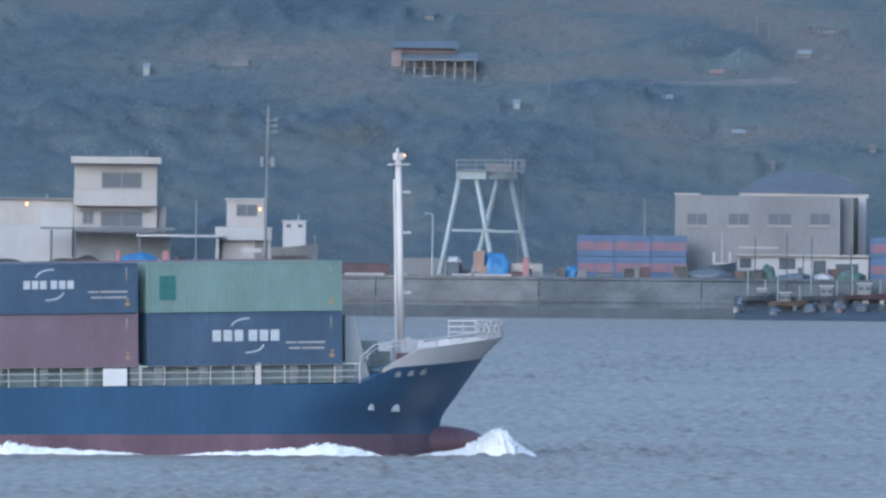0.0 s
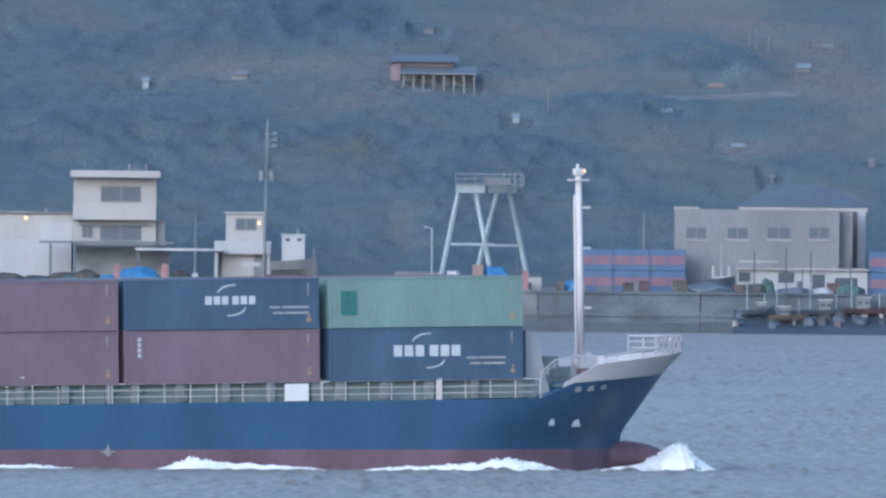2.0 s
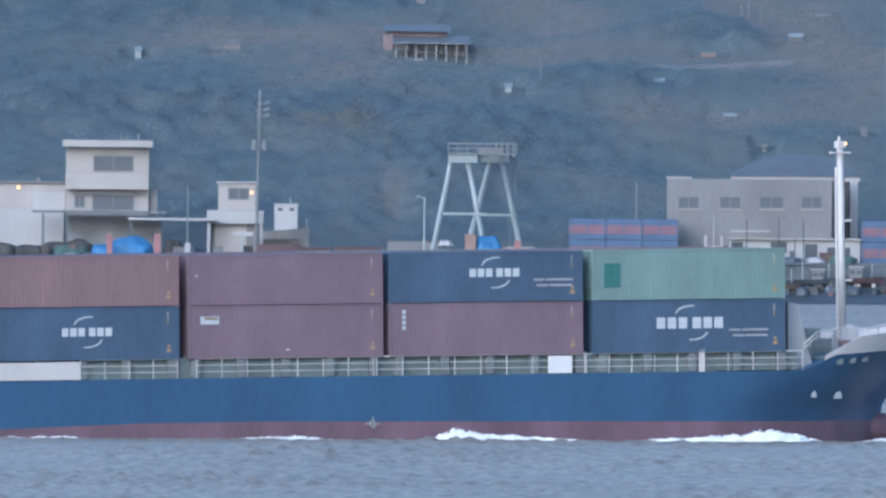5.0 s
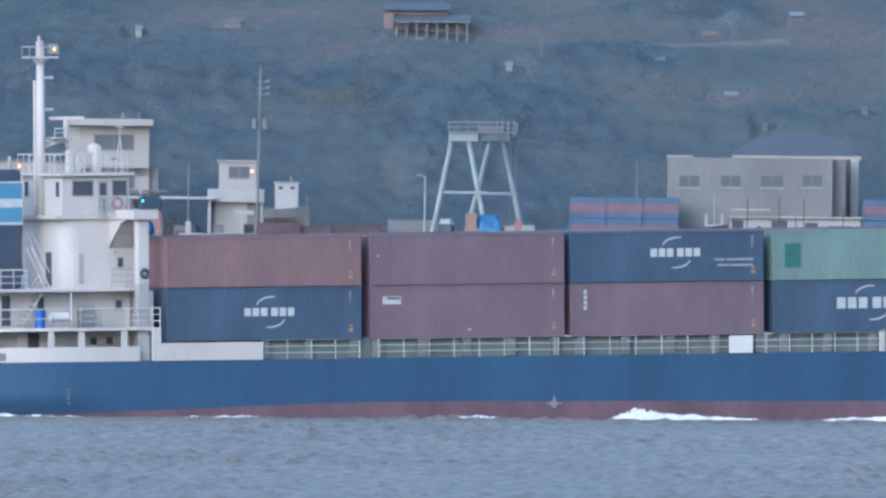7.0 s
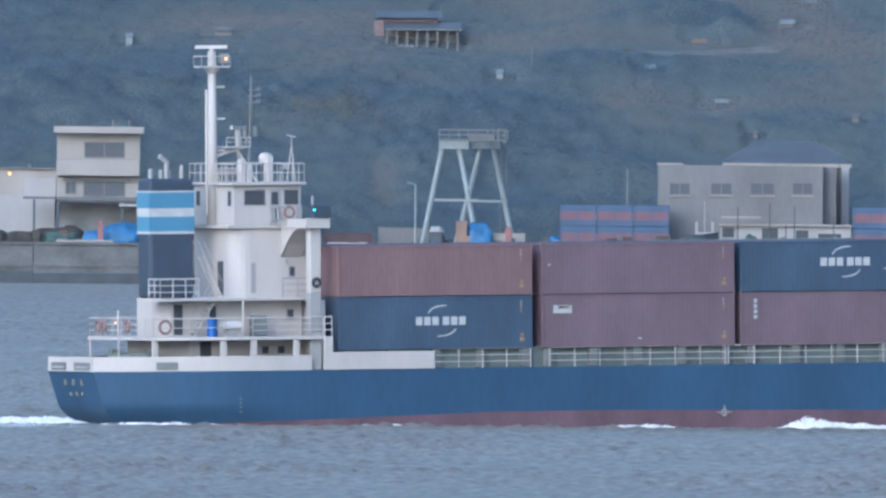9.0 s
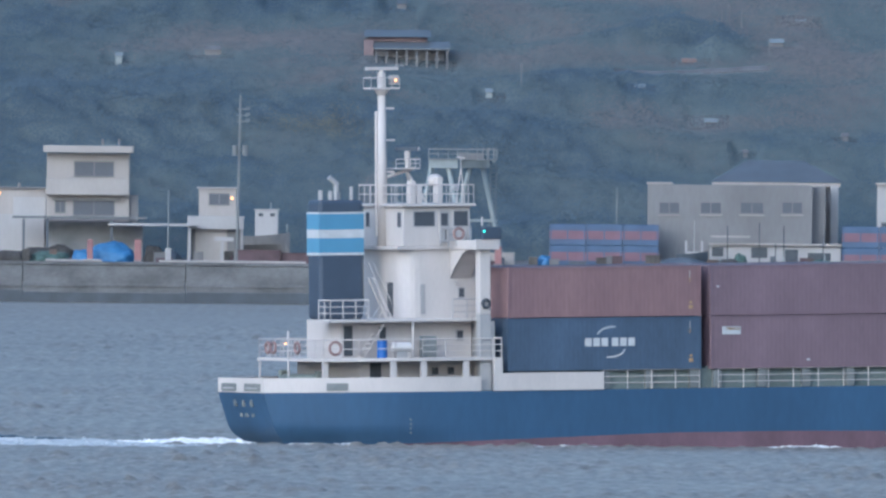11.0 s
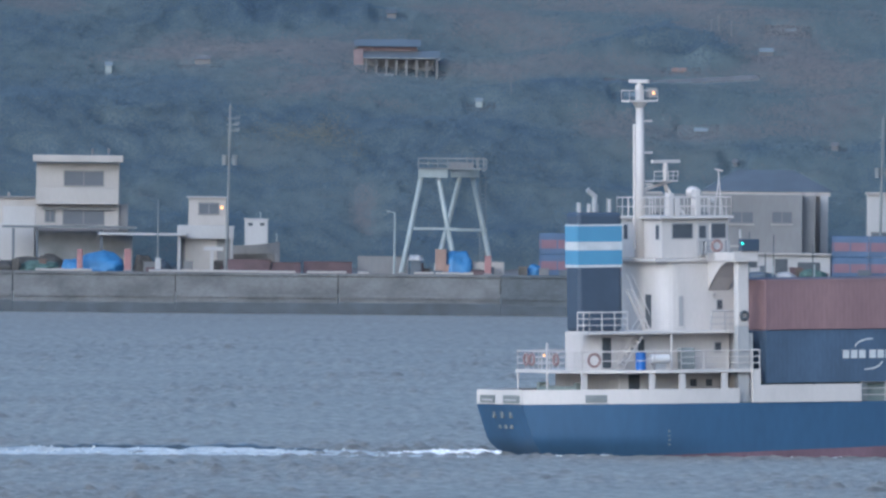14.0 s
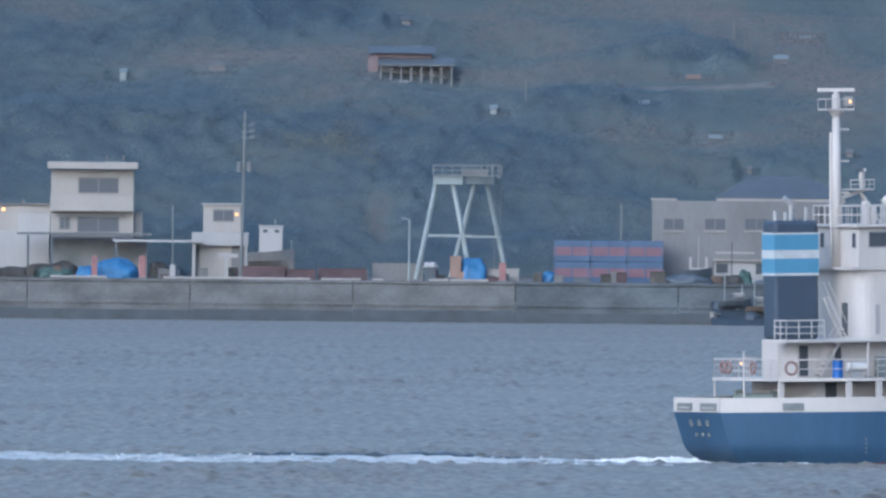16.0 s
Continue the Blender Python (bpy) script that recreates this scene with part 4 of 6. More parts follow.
    part("bollard", Box(69.3, 69.9, -3.4, -2.7, 4.0, 4.9, bevel=0.05), M_RUST, ship)
    railing(ship, [(65.8, -5.3, 4.2), (66.9, -4.9, 4.9), (69.3, -4.0, 5.15)], 0.5, 0.8, rails=2)
    # fore mast
    fm = part("fore_mast", Rod((70.95, 0, 4.1), (70.85, 0, 15.9), 0.225, 0.185, n=14), M_WHITE, ship, "tall white fore mast", smooth=True)
    part("ladder", Rod((70.64, 0.0, 5.0), (70.6, 0.0, 14.7), 0.08), M_WHITE, fm)
    for z in (5.6, 8.2, 11.6, 13.9):
        part("bracket", Box(71.1, 71.55, -0.1, 0.1, z, z + 0.14), M_WHITE, fm)
    bm = bmesh.new()
    box(bm, 70.3, 71.4, -0.3, 0.3, 15.5, 15.58)
    box(bm, 70.6, 71.1, -0.25, 0.25, 15.8, 16.2, bevel=0.05)
    rod(bm, (70.8, 0, 15.9), (70.8, 0, 16.45), 0.08)
    part("mast_head", bm, M_WHITE, fm)
    part("mast_lamp", ball(bmesh.new(), (71.13, -0.22, 16.05), 0.07, 0.07, 0.09), M_LAMP, fm, "lit warm masthead lamp")
    part("mast_foot", Box(70.6, 71.7, -0.6, 0.6, 4.0, 5.6, bevel=0.06), M_WHITE, fm)


build_bow()


# ---- containers ----
def corrugated(L, h, depth=0.0045, pitch=0.28):
    """A corrugated side sheet from x = 0 to L on the plane y = 0, towards +y."""
    bm = bmesh.new()
    xs = []
    x = 0.0
    while x < L - 0.01:
        for dx, dy in ((0.0, 0.0), (0.11, 0.0), (0.16, depth), (0.23, depth)):
            if x + dx < L:
                xs.append((x + dx, dy))
        x += pitch
    xs.append((L, 0.0))
    a = [bm.verts.new((x, y, 0.14)) for x, y in xs]
    b = [bm.verts.new((x, y, h - 0.1)) for x, y in xs]
    for i in range(len(xs) - 1):
        bm.faces.new((a[i], a[i + 1], b[i + 1], b[i]))
    return bm


def make_container(mat, h, label):
    L, W = 12.19, 2.44
    c = root_of("shipping_container", pose(0, 0, 0), label, "container", "containers on the ship")
    bm = corrugated(L - 0.2, h)
    bmesh.ops.translate(bm, verts=bm.verts, vec=(0.1, 0.03, 0))
    s1 = part("side_panel", bm, mat, c)
    bm = corrugated(L - 0.2, h)
    bmesh.ops.translate(bm, verts=bm.verts, vec=(0.1, W - 0.07, 0))
    part("side_panel", bm, mat, c)
    fr = bmesh.new()
    for x in (0, L - 0.14):
        for y in (0, W - 0.14):
            box(fr, x, x + 0.14, y, y + 0.14, 0, h)
    for y in (0, W - 0.08):
        box(fr, 0.14, L - 0.14, y, y + 0.08, 0.02, 0.18)
        box(fr, 0.14, L - 0.14, y, y + 0.08, h - 0.12, h - 0.01)
    for x in (0, L - 0.1):
        box(fr, x, x + 0.1, 0.14, W - 0.14, 0.02, 0.18)
        box(fr, x, x + 0.1, 0.14, W - 0.14, h - 0.14, h - 0.01)
    part("frame", fr, mat, c)
    part("roof_panel", Box(0.05, L - 0.05, 0.05, W - 0.05, h - 0.06, h - 0.03), mat, c)
    part("floor_panel", Box(0.05, L - 0.05, 0.05, W - 0.05, 0.10, 0.14), M_DARK, c)
    part("front_panel", Box(0.04, 0.08, 0.14, W - 0.14, 0.18, h - 0.14), mat, c)
    dr = part("door_panel", Box(L - 0.08, L - 0.04, 0.14, W - 0.14, 0.18, h - 0.14), mat, c)
    for y in (0.5, 0.95, 1.5, 1.95):
        part("lock_rod", Rod((L - 0.02, y, 0.1), (L - 0.02, y, h - 0.1), 0.025, n=6), M_GREYP, dr)
    me = mesh_of("corner_casting", Box(0, 0.18, 0, 0.16, 0, 0.12), mat)
    for x in (-0.01, L - 0.17):
        for y in (-0.01, W - 0.15):
            for z in (0, h - 0.12):
                cc = new("corner_casting", me)
                cc.parent, cc.location = c, (x, y, z)
    return c


def mark(c, x0, x1, z0, z1, mat, name="marking", label=""):
    part(name, Box(x0, x1, -0.012, 0.075, z0, z1), mat, c, label)


def swoosh(c, cx, cz, k, side):
    """A tapering arc of the painted emblem; side 1 above, -1 below."""
    bm = bmesh.new()
    n = 10
    up, dn = [], []
    for i in range(n + 1):
        f = i / n
        a = math.pi * (0.96 - 0.5 * f)
        w = (0.03 + 0.085 * math.sin(math.pi * min(1.0, f * 0.62 + 0.12))) * k
        for out, e in ((up, w / 2), (dn, -w / 2)):
            x, z = 0.35 + (1.15 + e) * math.cos(a), 0.36 + (0.58 + e) * math.sin(a)
            out.append((cx + side * x * k, -0.012, cz + side * z * k))
    prism(bm, up + dn[::-1], (0, 0.08, 0))
    part("emblem_stroke", bm, M_MARK, c, "white painted arc")


def emblem(c, cx, cz, bold=1.0, text=True):
    """Painted emblem: a row of plain blocks between two arcs."""
    w, h = 0.35 * bold, 0.21 * bold
    x = cx - 1.46 * bold
    for k in range(6):
        mark(c, x, x + w, cz - h, cz + h, M_MARK, "emblem_block")
        x += w + (0.11 if k != 2 else 0.24) * bold
    up = 0.36 * (bold - 1.0)
    swoosh(c, cx - 0.12 - up, cz + up * 0.75, 0.88, 1)
    swoosh(c, cx + 0.12 + up, cz - up * 0.75, 0.88, -1)
    if text:
        for a, b, z in ((2.4, 3.05, -0.48), (3.17, 4.85, -0.48), (2.6, 3.3, -0.80), (3.4, 4.8, -0.80)):
            mark(c, cx + a, cx + b, cz + z, cz + z + 0.11, M_GREYP, "writing_bar")


def number_marks(c, h, full=True):
    for k in range(5):
        mark(c, 11.45, 11.53, h - 0.95 + 0.14 * k, h - 0.86 + 0.14 * k, M_YELLOW if k < 2 else M_GREYP, "number_bar")
    mark(c, 11.42, 11.68, 0.42, 0.62, M_YELLOW, "hazard_mark", "orange-yellow warning mark")
    mark(c, 11.48, 11.62, 0.7, 0.85, M_YELLOW, "hazard_mark")


BAYS = (13.91, 26.70, 39.30, 52.10)
Z_LOW, Z_MID = 4.62, 7.40
H_LOW, H_TOP = 2.76, 2.86


def build_containers():
    spec = {
        (0, 0): (M_BLUEC, "navy blue corrugated container with white emblem"), (0, 1): (M_RUST, "faded brown corrugated container with repaired panel"),
        (1, 0): (M_BROWN, "maroon corrugated container with small yellow plate"), (1, 1): (M_BROWN, "plain maroon corrugated container"),
        (2, 0): (M_BROWN, "maroon corrugated container with white upright writing"), (2, 1): (M_BLUEC, "navy blue corrugated container with white emblem"),
        (3, 0): (M_BLUEC, "navy blue corrugated container with bold white emblem"), (3, 1): (M_GREEN, "sage green corrugated container with dark patch")}
    plain = {}
    rnd = random.Random(5)
    for (bay, tier), (mat, label) in spec.items():
        z = Z_LOW - 0.28 if tier == 0 else Z_MID - 0.04
        h = Z_MID - 0.06 - (Z_LOW - 0.28) if tier == 0 else 2.86
        c = make_container(mat, h, label)
        number_marks(c, h)
        if (bay, tier) == (0, 0):
            emblem(c, 6.5, 1.6, 1.12, text=False)
        if (bay, tier) == (2, 1):
            emblem(c, 6.7, 1.66, 1.12)
        if (bay, tier) == (3, 0):
            emblem(c, 6.25, 1.7, 1.5)
        if (bay, tier) == (3, 1):
            mark(c, 0.75, 1.75, 0.75, 2.1, M_DGREEN, "dark_patch", "dark green painted-out patch")
        if (bay, tier) == (1, 0):
            mark(c, 0.75, 1.9, 1.95, 2.4, M_MARK, "plate")
            mark(c, 1.0, 1.85, 2.2, 2.36, M_YELLOW, "plate")
            mark(c, 6.1, 6.3, 0.42, 0.52, M_MARK)
        if (bay, tier) == (2, 0):
            for k in range(4):
                mark(c, 0.82, 1.02, 1.5 + 0.3 * k, 1.72 + 0.3 * k, M_MARK, "writing_bar")
        if (bay, tier) == (1, 1):
            mark(c, 0.45, 0.55, 1.62, 1.72, M_MARK)
        x = BAYS[bay]
        aboard(c, Matrix.Translation((x, -6.1, z)))
        plain[(bay, tier)] = (mat, h, z)
    # the rows behind
    kinds = {}
    for mat, word in ((M_BLUEC, "navy blue"), (M_BROWN, "maroon"), (M_GREEN, "sage green")):
        for tier in (0, 1):
            z = Z_LOW - 0.28 if tier == 0 else Z_MID - 0.04
            h = Z_MID - 0.06 - (Z_LOW - 0.28) if tier == 0 else 2.86
            kinds[(word, tier)] = (mat, h, z)
    made = {}
    for bay in range(4):
        for tier in (0, 1):
            for row in range(1, 5):
                word = rnd.choice(("navy blue", "maroon", "maroon", "sage green"))
                mat, h, z = kinds[(word, tier)]
                key = (word, tier)
                if key not in made:
                    made[key] = make_container(mat, h, word + " corrugated container within the stack")
                    c = made[key]
                else:
                    c = copy_thing(made[key], pose(0, 0, 0))
                aboard(c, Matrix.Translation((BAYS[bay], -6.1 + 2.45 * row, z)))


build_containers()


# ---- foam along the ship and its wake ----
def ridge(name, label, profile, y, seed, mat, thick=0.5, along=None, m=None, lump=0.5, fine=0.22, spray=70):
    """A torn crest of foam: a lumpy core along x, clothed with small froth; profile gives (x, height) corners. along(x) may bend its line."""
    rng = np.random.default_rng(seed)
    x0, x1 = profile[0][0], profile[-1][0]
    n = max(12, int((x1 - x0) / fine))
    px, ph = [p[0] for p in profile], [p[1] for p in profile]
    K = 9
    verts, faces = [], []
    for i in range(n + 1):
        x = x0 + (x1 - x0) * i / n
        h = 0.88 * float(np.interp(x, px, ph))
        h *= 1 + lump * noise.noise(Vector((x * 1.1, seed, 0))) + lump * 0.8 * noise.noise(Vector((x * 3.7, seed, 5)))
        yc = y + (along(x) if along else 0.0)
        for j in range(K):
            a = math.pi * j / (K - 1)
            q = 1 + 0.25 * noise.noise(Vector((x * 2.5, a * 2.0, seed)))
            verts.append((x, yc - thick * math.cos(a) * q * (0.4 + h), math.sin(a) * h * q - 0.12))
    for i in range(n):
        for j in range(K - 1):
            faces.append((i * K + j, (i + 1) * K + j, (i + 1) * K + j + 1, i * K + j + 1))
    base = len(verts)
    for _ in range(int((x1 - x0) * spray)):
        x = rng.uniform(x0, x1)
        h = float(np.interp(x, px, ph)) * (1 + lump * noise.noise(Vector((x * 1.1, seed, 0))))
        if h < 0.06:
            continue
        a = math.pi * (0.05 + 0.9 * rng.random())
        f = 0.84 + 0.2 * rng.random() ** 2
        c = np.array([x, y + (along(x) if along else 0.0) - thick * math.cos(a) * f * (0.4 + h), math.sin(a) * h * f - 0.08])
        r = (0.015 + 0.06 * rng.random()) * min(1.0, 0.5 + h) * (0.45 if f > 0.98 else 1.0)
        verts.extend((ICO_V * r * np.array([1.7, 1.0, 0.9]) + c).tolist())
        faces.extend((ICO_F + base).tolist())
        base += len(ICO_V)
    me = bpy.data.meshes.new(name)
    me.from_pydata(verts, [], faces)
    me.materials.append(mat)
    me.shade_smooth()
    ob = tagged(new(name, me), label, "foam", "foam along the ship")
    AFLOAT.append((ob, m or Matrix()))
    return ob


LEVEL = ship_at(0).inverted() @ (Matrix.Translation(SHIP0 + Vector((0, 0, -SHIP0.z))) @ pose(0, 0, 0, 0, 0, 26.0))
ridge("bow_wave", "white bow wave breaking over the bulb", [(70.0, 0.05), (72.0, 0.3), (74.0, 0.5), (75.2, 0.95), (76.2, 1.65), (76.7, 1.8), (77.3, 1.2), (78.0, 0.75), (78.7, 0.35), (79.2, 0.02)], -1.1, 1, M_FOAM, 0.8, along=lambda x: -max(0.0, 75.0 - x) * 0.42, m=LEVEL, lump=0.2, fine=0.1, spray=340)
ridge("bow_wave", "white bow wave breaking over the bulb", [(75.0, 0.2), (76.4, 1.2), (77.0, 1.25), (78.2, 0.3), (78.8, 0.02)], 0.6, 2, M_FOAM, 0.8, m=LEVEL, lump=0.2, spray=150)
ridge("side_wave", "white breaking wave along the hull", [(53.4, 0.03), (55.0, 0.24), (57.5, 0.36), (60.0, 0.5), (61.8, 0.7), (63.3, 0.88), (64.6, 0.68), (66.2, 0.35), (67.4, 0.03)], -6.7, 3, M_FOAM, 0.35, along=lambda x: max(0.0, x - 62) ** 1.6 * 0.06, m=LEVEL, lump=0.3)
ridge("side_wave", "white breaking wave along the hull", [(40.8, 0.05), (42.0, 0.4), (43.2, 0.82), (44.6, 0.6), (46.5, 0.45), (49.0, 0.34), (51.0, 0.18), (52.2, 0.02)], -6.9, 4, M_FOAM, 0.35, m=LEVEL, lump=0.35)
ridge("side_wave", "thin foam line along the hull", [(28.8, 0.02), (30.5, 0.27), (33.5, 0.3), (35.2, 0.2), (36.4, 0.02)], -6.9, 5, M_FOAM, 0.3, m=LEVEL)
ridge("side_wave", "thin foam line along the hull", [(14.0, 0.02), (15.2, 0.24), (16.4, 0.12), (17.4, 0.27), (19.2, 0.22), (20.6, 0.02)], -6.9, 6, M_FOAM, 0.3, m=LEVEL)
ridge("side_wave", "thin foam line along the hull", [(-0.5, 0.05), (1.5, 0.24), (4.0, 0.25), (7.0, 0.16), (10.0, 0.1), (12.0, 0.02)], -3.4, 7, M_FOAM, 0.3, along=lambda x: -min(3.3, max(0, x) * 0.5), m=LEVEL)
ridge("stern_wash", "white churned wash behind the stern", [(-15, 0.06), (-11.0, 0.26), (-8.0, 0.32), (-5.0, 0.42), (-3.0, 0.52), (-1.0, 0.5), (0.6, 0.25), (1.6, 0.02)], -0.6, 8, M_FOAM, 1.2, m=LEVEL, lump=0.3)
for k, (x0, x1, h, y, s) in enumerate(((-34, -4, 0.40, -2.6, 11), (-44, -9, 0.34, -14.0, 16), (-22, -6, 0.26, -20.0, 17), (-58, -18, 0.46, 1.5, 12), (-95, -30, 0.42, -1.5, 13), (-95, -44, 0.42, 3.0, 14), (-20, -2, 0.3, 2.6, 15))):
    ridge("wake", "pale broken foam of the ship's wake", [(x0, 0.02), (x0 + 3, h * 1.15), ((x0 + x1) / 2, h * 1.1), (x1 - 5, h * 0.9), (x1, 0.02)], y, s, M_WAKE, 5.0, m=LEVEL, lump=0.8, fine=0.3, spray=12)
ridge("stern_swell", "dark smooth swell thrown up astern", [(-35, 0.02), (-27, 0.5), (-22, 0.7), (-17, 0.65), (-12, 0.8), (-7, 0.45), (-1, 0.05)], 9.0, 21, M_SWELL, 0.9, m=LEVEL, lump=0.25, fine=0.5, spray=0)


# ---- harbour buildings ----
def wall_box(name, x0, x1, z0, z1, y0, y1, mat, parent, label=""):
    return part(name, Box(x0, x1, y0, y1, z0, z1, bevel=0.03), mat, parent, label)


def pane(parent, x0, x1, z0, z1, y):
    fr = bmesh.new()
    for a, b, c, d in ((x0 - 0.1, x1 + 0.1, z0 - 0.12, z0), (x0 - 0.1, x1 + 0.1, z1, z1 + 0.12), (x0 - 0.1, x0, z0, z1), (x1, x1 + 0.1, z0, z1), ((x0 + x1) / 2 - 0.04, (x0 + x1) / 2 + 0.04, z0, z1)):
        box(fr, a, b, y - 0.06, y + 0.02, c, d)
    w = part("window", fr, M_CONC, parent)
    part("pane", Box(x0, x1, y - 0.02, y + 0.01, z0, z1), M_GLASS, w)


def build_house_white():
    (xa, zt), (xb, zb) = (-35.95, 14.49), (-27.89, 3.54)
    yw = 4463.0
    h = root_of("harbour_house", pose(0, 0, 0), "cream flat-roofed two-storey harbour office", "house")
    wall_box("wall", xa, xb, 3.9, zt, yw, yw + 7, M_RENDER, h)
    (ra, rz), (rb, rz2) = (-36.29, 15.25), (-27.51, 14.57)
    part("roof", Box(ra, rb, yw - 1.4, yw + 7.6, rz2, rz, bevel=0.05), M_RENDER, h, "flat overhanging roof slab")
    for (a, b) in ((-33.20, 13.63), (-29.46, 12.30)),:
        pane(h, a[0], b[0], b[1], a[1], yw)
    for (a, b) in ((-33.28, 9.85), (-29.37, 8.51)), ((-35.03, 9.78), (-34.14, 8.74)):
        pane(h, a[0], b[0], b[1], a[1], yw)
    (a0, c0), (a1, c1) = (-35.93, 12.02), (-27.96, 10.45)
    part("balcony", Box(a0 - 0.06, a1 + 0.06, yw - 1.15, yw - 0.95, c1, c0, bevel=0.03), M_RENDER, h, "cream balcony parapet")
    part("balcony_floor", Box(a0, a1, yw - 0.95, yw - 0.003, c1, c1 + 0.18), M_RENDER, h)
    for x in (a0 + 0.06, a1 - 0.06):
        part("balcony_side", Box(x - 0.09, x + 0.09, yw - 0.95, yw - 0.003, c1 + 0.18, c0), M_RENDER, h)
    (a0, c0), (a1, c1) = (-35.36, 10.16), (-28.67, 9.89)
    part("window_hood", Box(a0, a1, yw - 0.35, yw - 0.003, c1, c0), M_CONC, h)
    for (px, pz) in ((-30.53, 15.31), (-28.94, 15.32)):
        part("roof_vent", Rod((px, yw + 2, pz), (px, yw + 2, pz + 0.6), 0.12), M_CONC, h)
    (a0, c0), (a1, c1) = (-35.85, 7.83), (-26.52, 3.55)
    # flat slab instead of a recess, its pale colour lifting the shade
    part("garage_slab", Box(a0, a1, yw - 0.25, yw - 0.02, 3.96, c0), M_GARAGE, h, "pale slab in place of the open garage under the canopy")
    (a0, c0), (a1, c1) = (-27.96, 10.50), (-27.02, 3.55)
    wall_box("annex", a0 + 0.02, a1, 3.9, c0, yw + 0.5, yw + 5, M_CONC, h)
    # low white wing
    w = root_of("storehouse", pose(0, 0, 0), "white low storehouse beside the harbour office", "house")
    (a0, c0), (a1, c1) = (-46.34, 10.99), (-35.90, 3.46)
    wall_box("wall", a0, a1, 3.9, c0, 4466.5, 4472, M_RENDER, w)
    wall_box("front_wall", -39.2, -36.0, 3.9, 10.2, 4465.6, 4466.49, M_WALLW, w)
    (b0, d0), (b1, d1) = (-46.32, 8.19), (-39.16, 6.01)
    wall_box("lower_wall", b0, -36.1, 3.9, d0 + 0.35, 4464.5, 4465.59, M_WALLW, w)
    part("roof", Box(a0 - 0.2, a1 + 0.0, 4466.2, 4472.3, c0, c0 + 0.18, bevel=0.03), M_CONC, w)
    (q0, q1) = (-40.58, 10.55)
    part("wall_lamp", ball(bmesh.new(), (q0, 4466.3, q1), 0.15, 0.15, 0.17), M_LAMP, w, "lit warm wall lamp")
    (q0, q1) = (-38.67, 11.33)
    part("chimney", Box(q0 - 0.15, q0 + 0.15, 4468, 4468.4, c0, q1 + 0.2), M_CONC, w)
    # canopy in front
    c = root_of("canopy", pose(0, 0, 0), "long thin flat canopy on steel posts", "canopy")
    (a0, c0), (a1, c1) = (-39.19, 8.37), (-26.13, 7.89)
    part("roof", Box(a0, a1, 4457.5, 4462.4, c0 - 0.22, c0, bevel=0.03), M_SLATE, c)
    (b0, d0), (b1, d1) = (-29.86, 8.13), (-21.29, 7.50)
    part("roof", Box(b0, b1, 4457.4, 4460.5, d1, d1 + 0.25, bevel=0.03), M_WALLW, c)
    for (px, pz) in ((-38.09, 8.38), (-35.79, 8.40), (-29.53, 8.29), (-21.95, 7.76)):
        part("post", Box(px - 0.12, px + 0.12, 4457.8, 4458.05, 3.95, pz - 0.3), M_ROOF if px < -25 else M_WALLW, c)


build_house_white()


def build_small_office():
    h = root_of("watch_house", pose(0, 0, 0), "white two-level watch house with one window", "house")
    (a0, c0), (a1, c1) = (-21.11, 11.17), (-17.46, 8.14)
    yw = 4463.0
    wall_box("upper_wall", a0, a1, 3.9, c0, yw, yw + 3.5, M_RENDER, h)
    part("roof", Box(a0 - 0.2, a1 + 0.2, yw - 0.25, yw + 3.7, c0, c0 + 0.16, bevel=0.03), M_WALLW, h)
    (w0, w1), (w2, w3) = (-20.06, 10.63), (-18.19, 9.66)
    pane(h, w0, w2, w3, w1, yw)
    (b0, d0), (b1, d1) = (-22.18, 8.42), (-16.78, 5.67)
    wall_box("lower_wall", b0 + 0.4, b1, 3.9, d0 - 0.1, 4460.5, yw - 0.01, M_CONC, h)
    part("fascia", Box(b0, b1 + 0.1, 4459.75, 4459.95, d0 - 1.2, d0 - 0.1, bevel=0.02), M_WALLW, h, "white fascia over the entrance")
    for x in (b0 + 0.15, b1 - 0.1):
        part("pillar", Box(x - 0.13, x + 0.13, 4459.96, 4460.2, 3.95, d0 - 0.1), M_WALLW, h)
    part("lower_roof", Box(b0, b1 + 0.15, 4459.8, yw - 0.01, d0 - 0.1, d0 + 0.1, bevel=0.02), M_WALLW, h)
    (b0, d0), (b1, d1) = (-21.90, 7.27), (-18.31, 5.66)
    part("shutter", Box(b0 + 0.5, b1, 4460.42, 4460.49, 4.0, d0), M_RENDER, h)
    (q0, q1) = (-17.86, 10.27)
    part("wall_lamp", ball(bmesh.new(), (q0, yw - 0.25, q1), 0.14, 0.14, 0.16), M_LAMP, h, "lit warm wall lamp")


build_small_office()


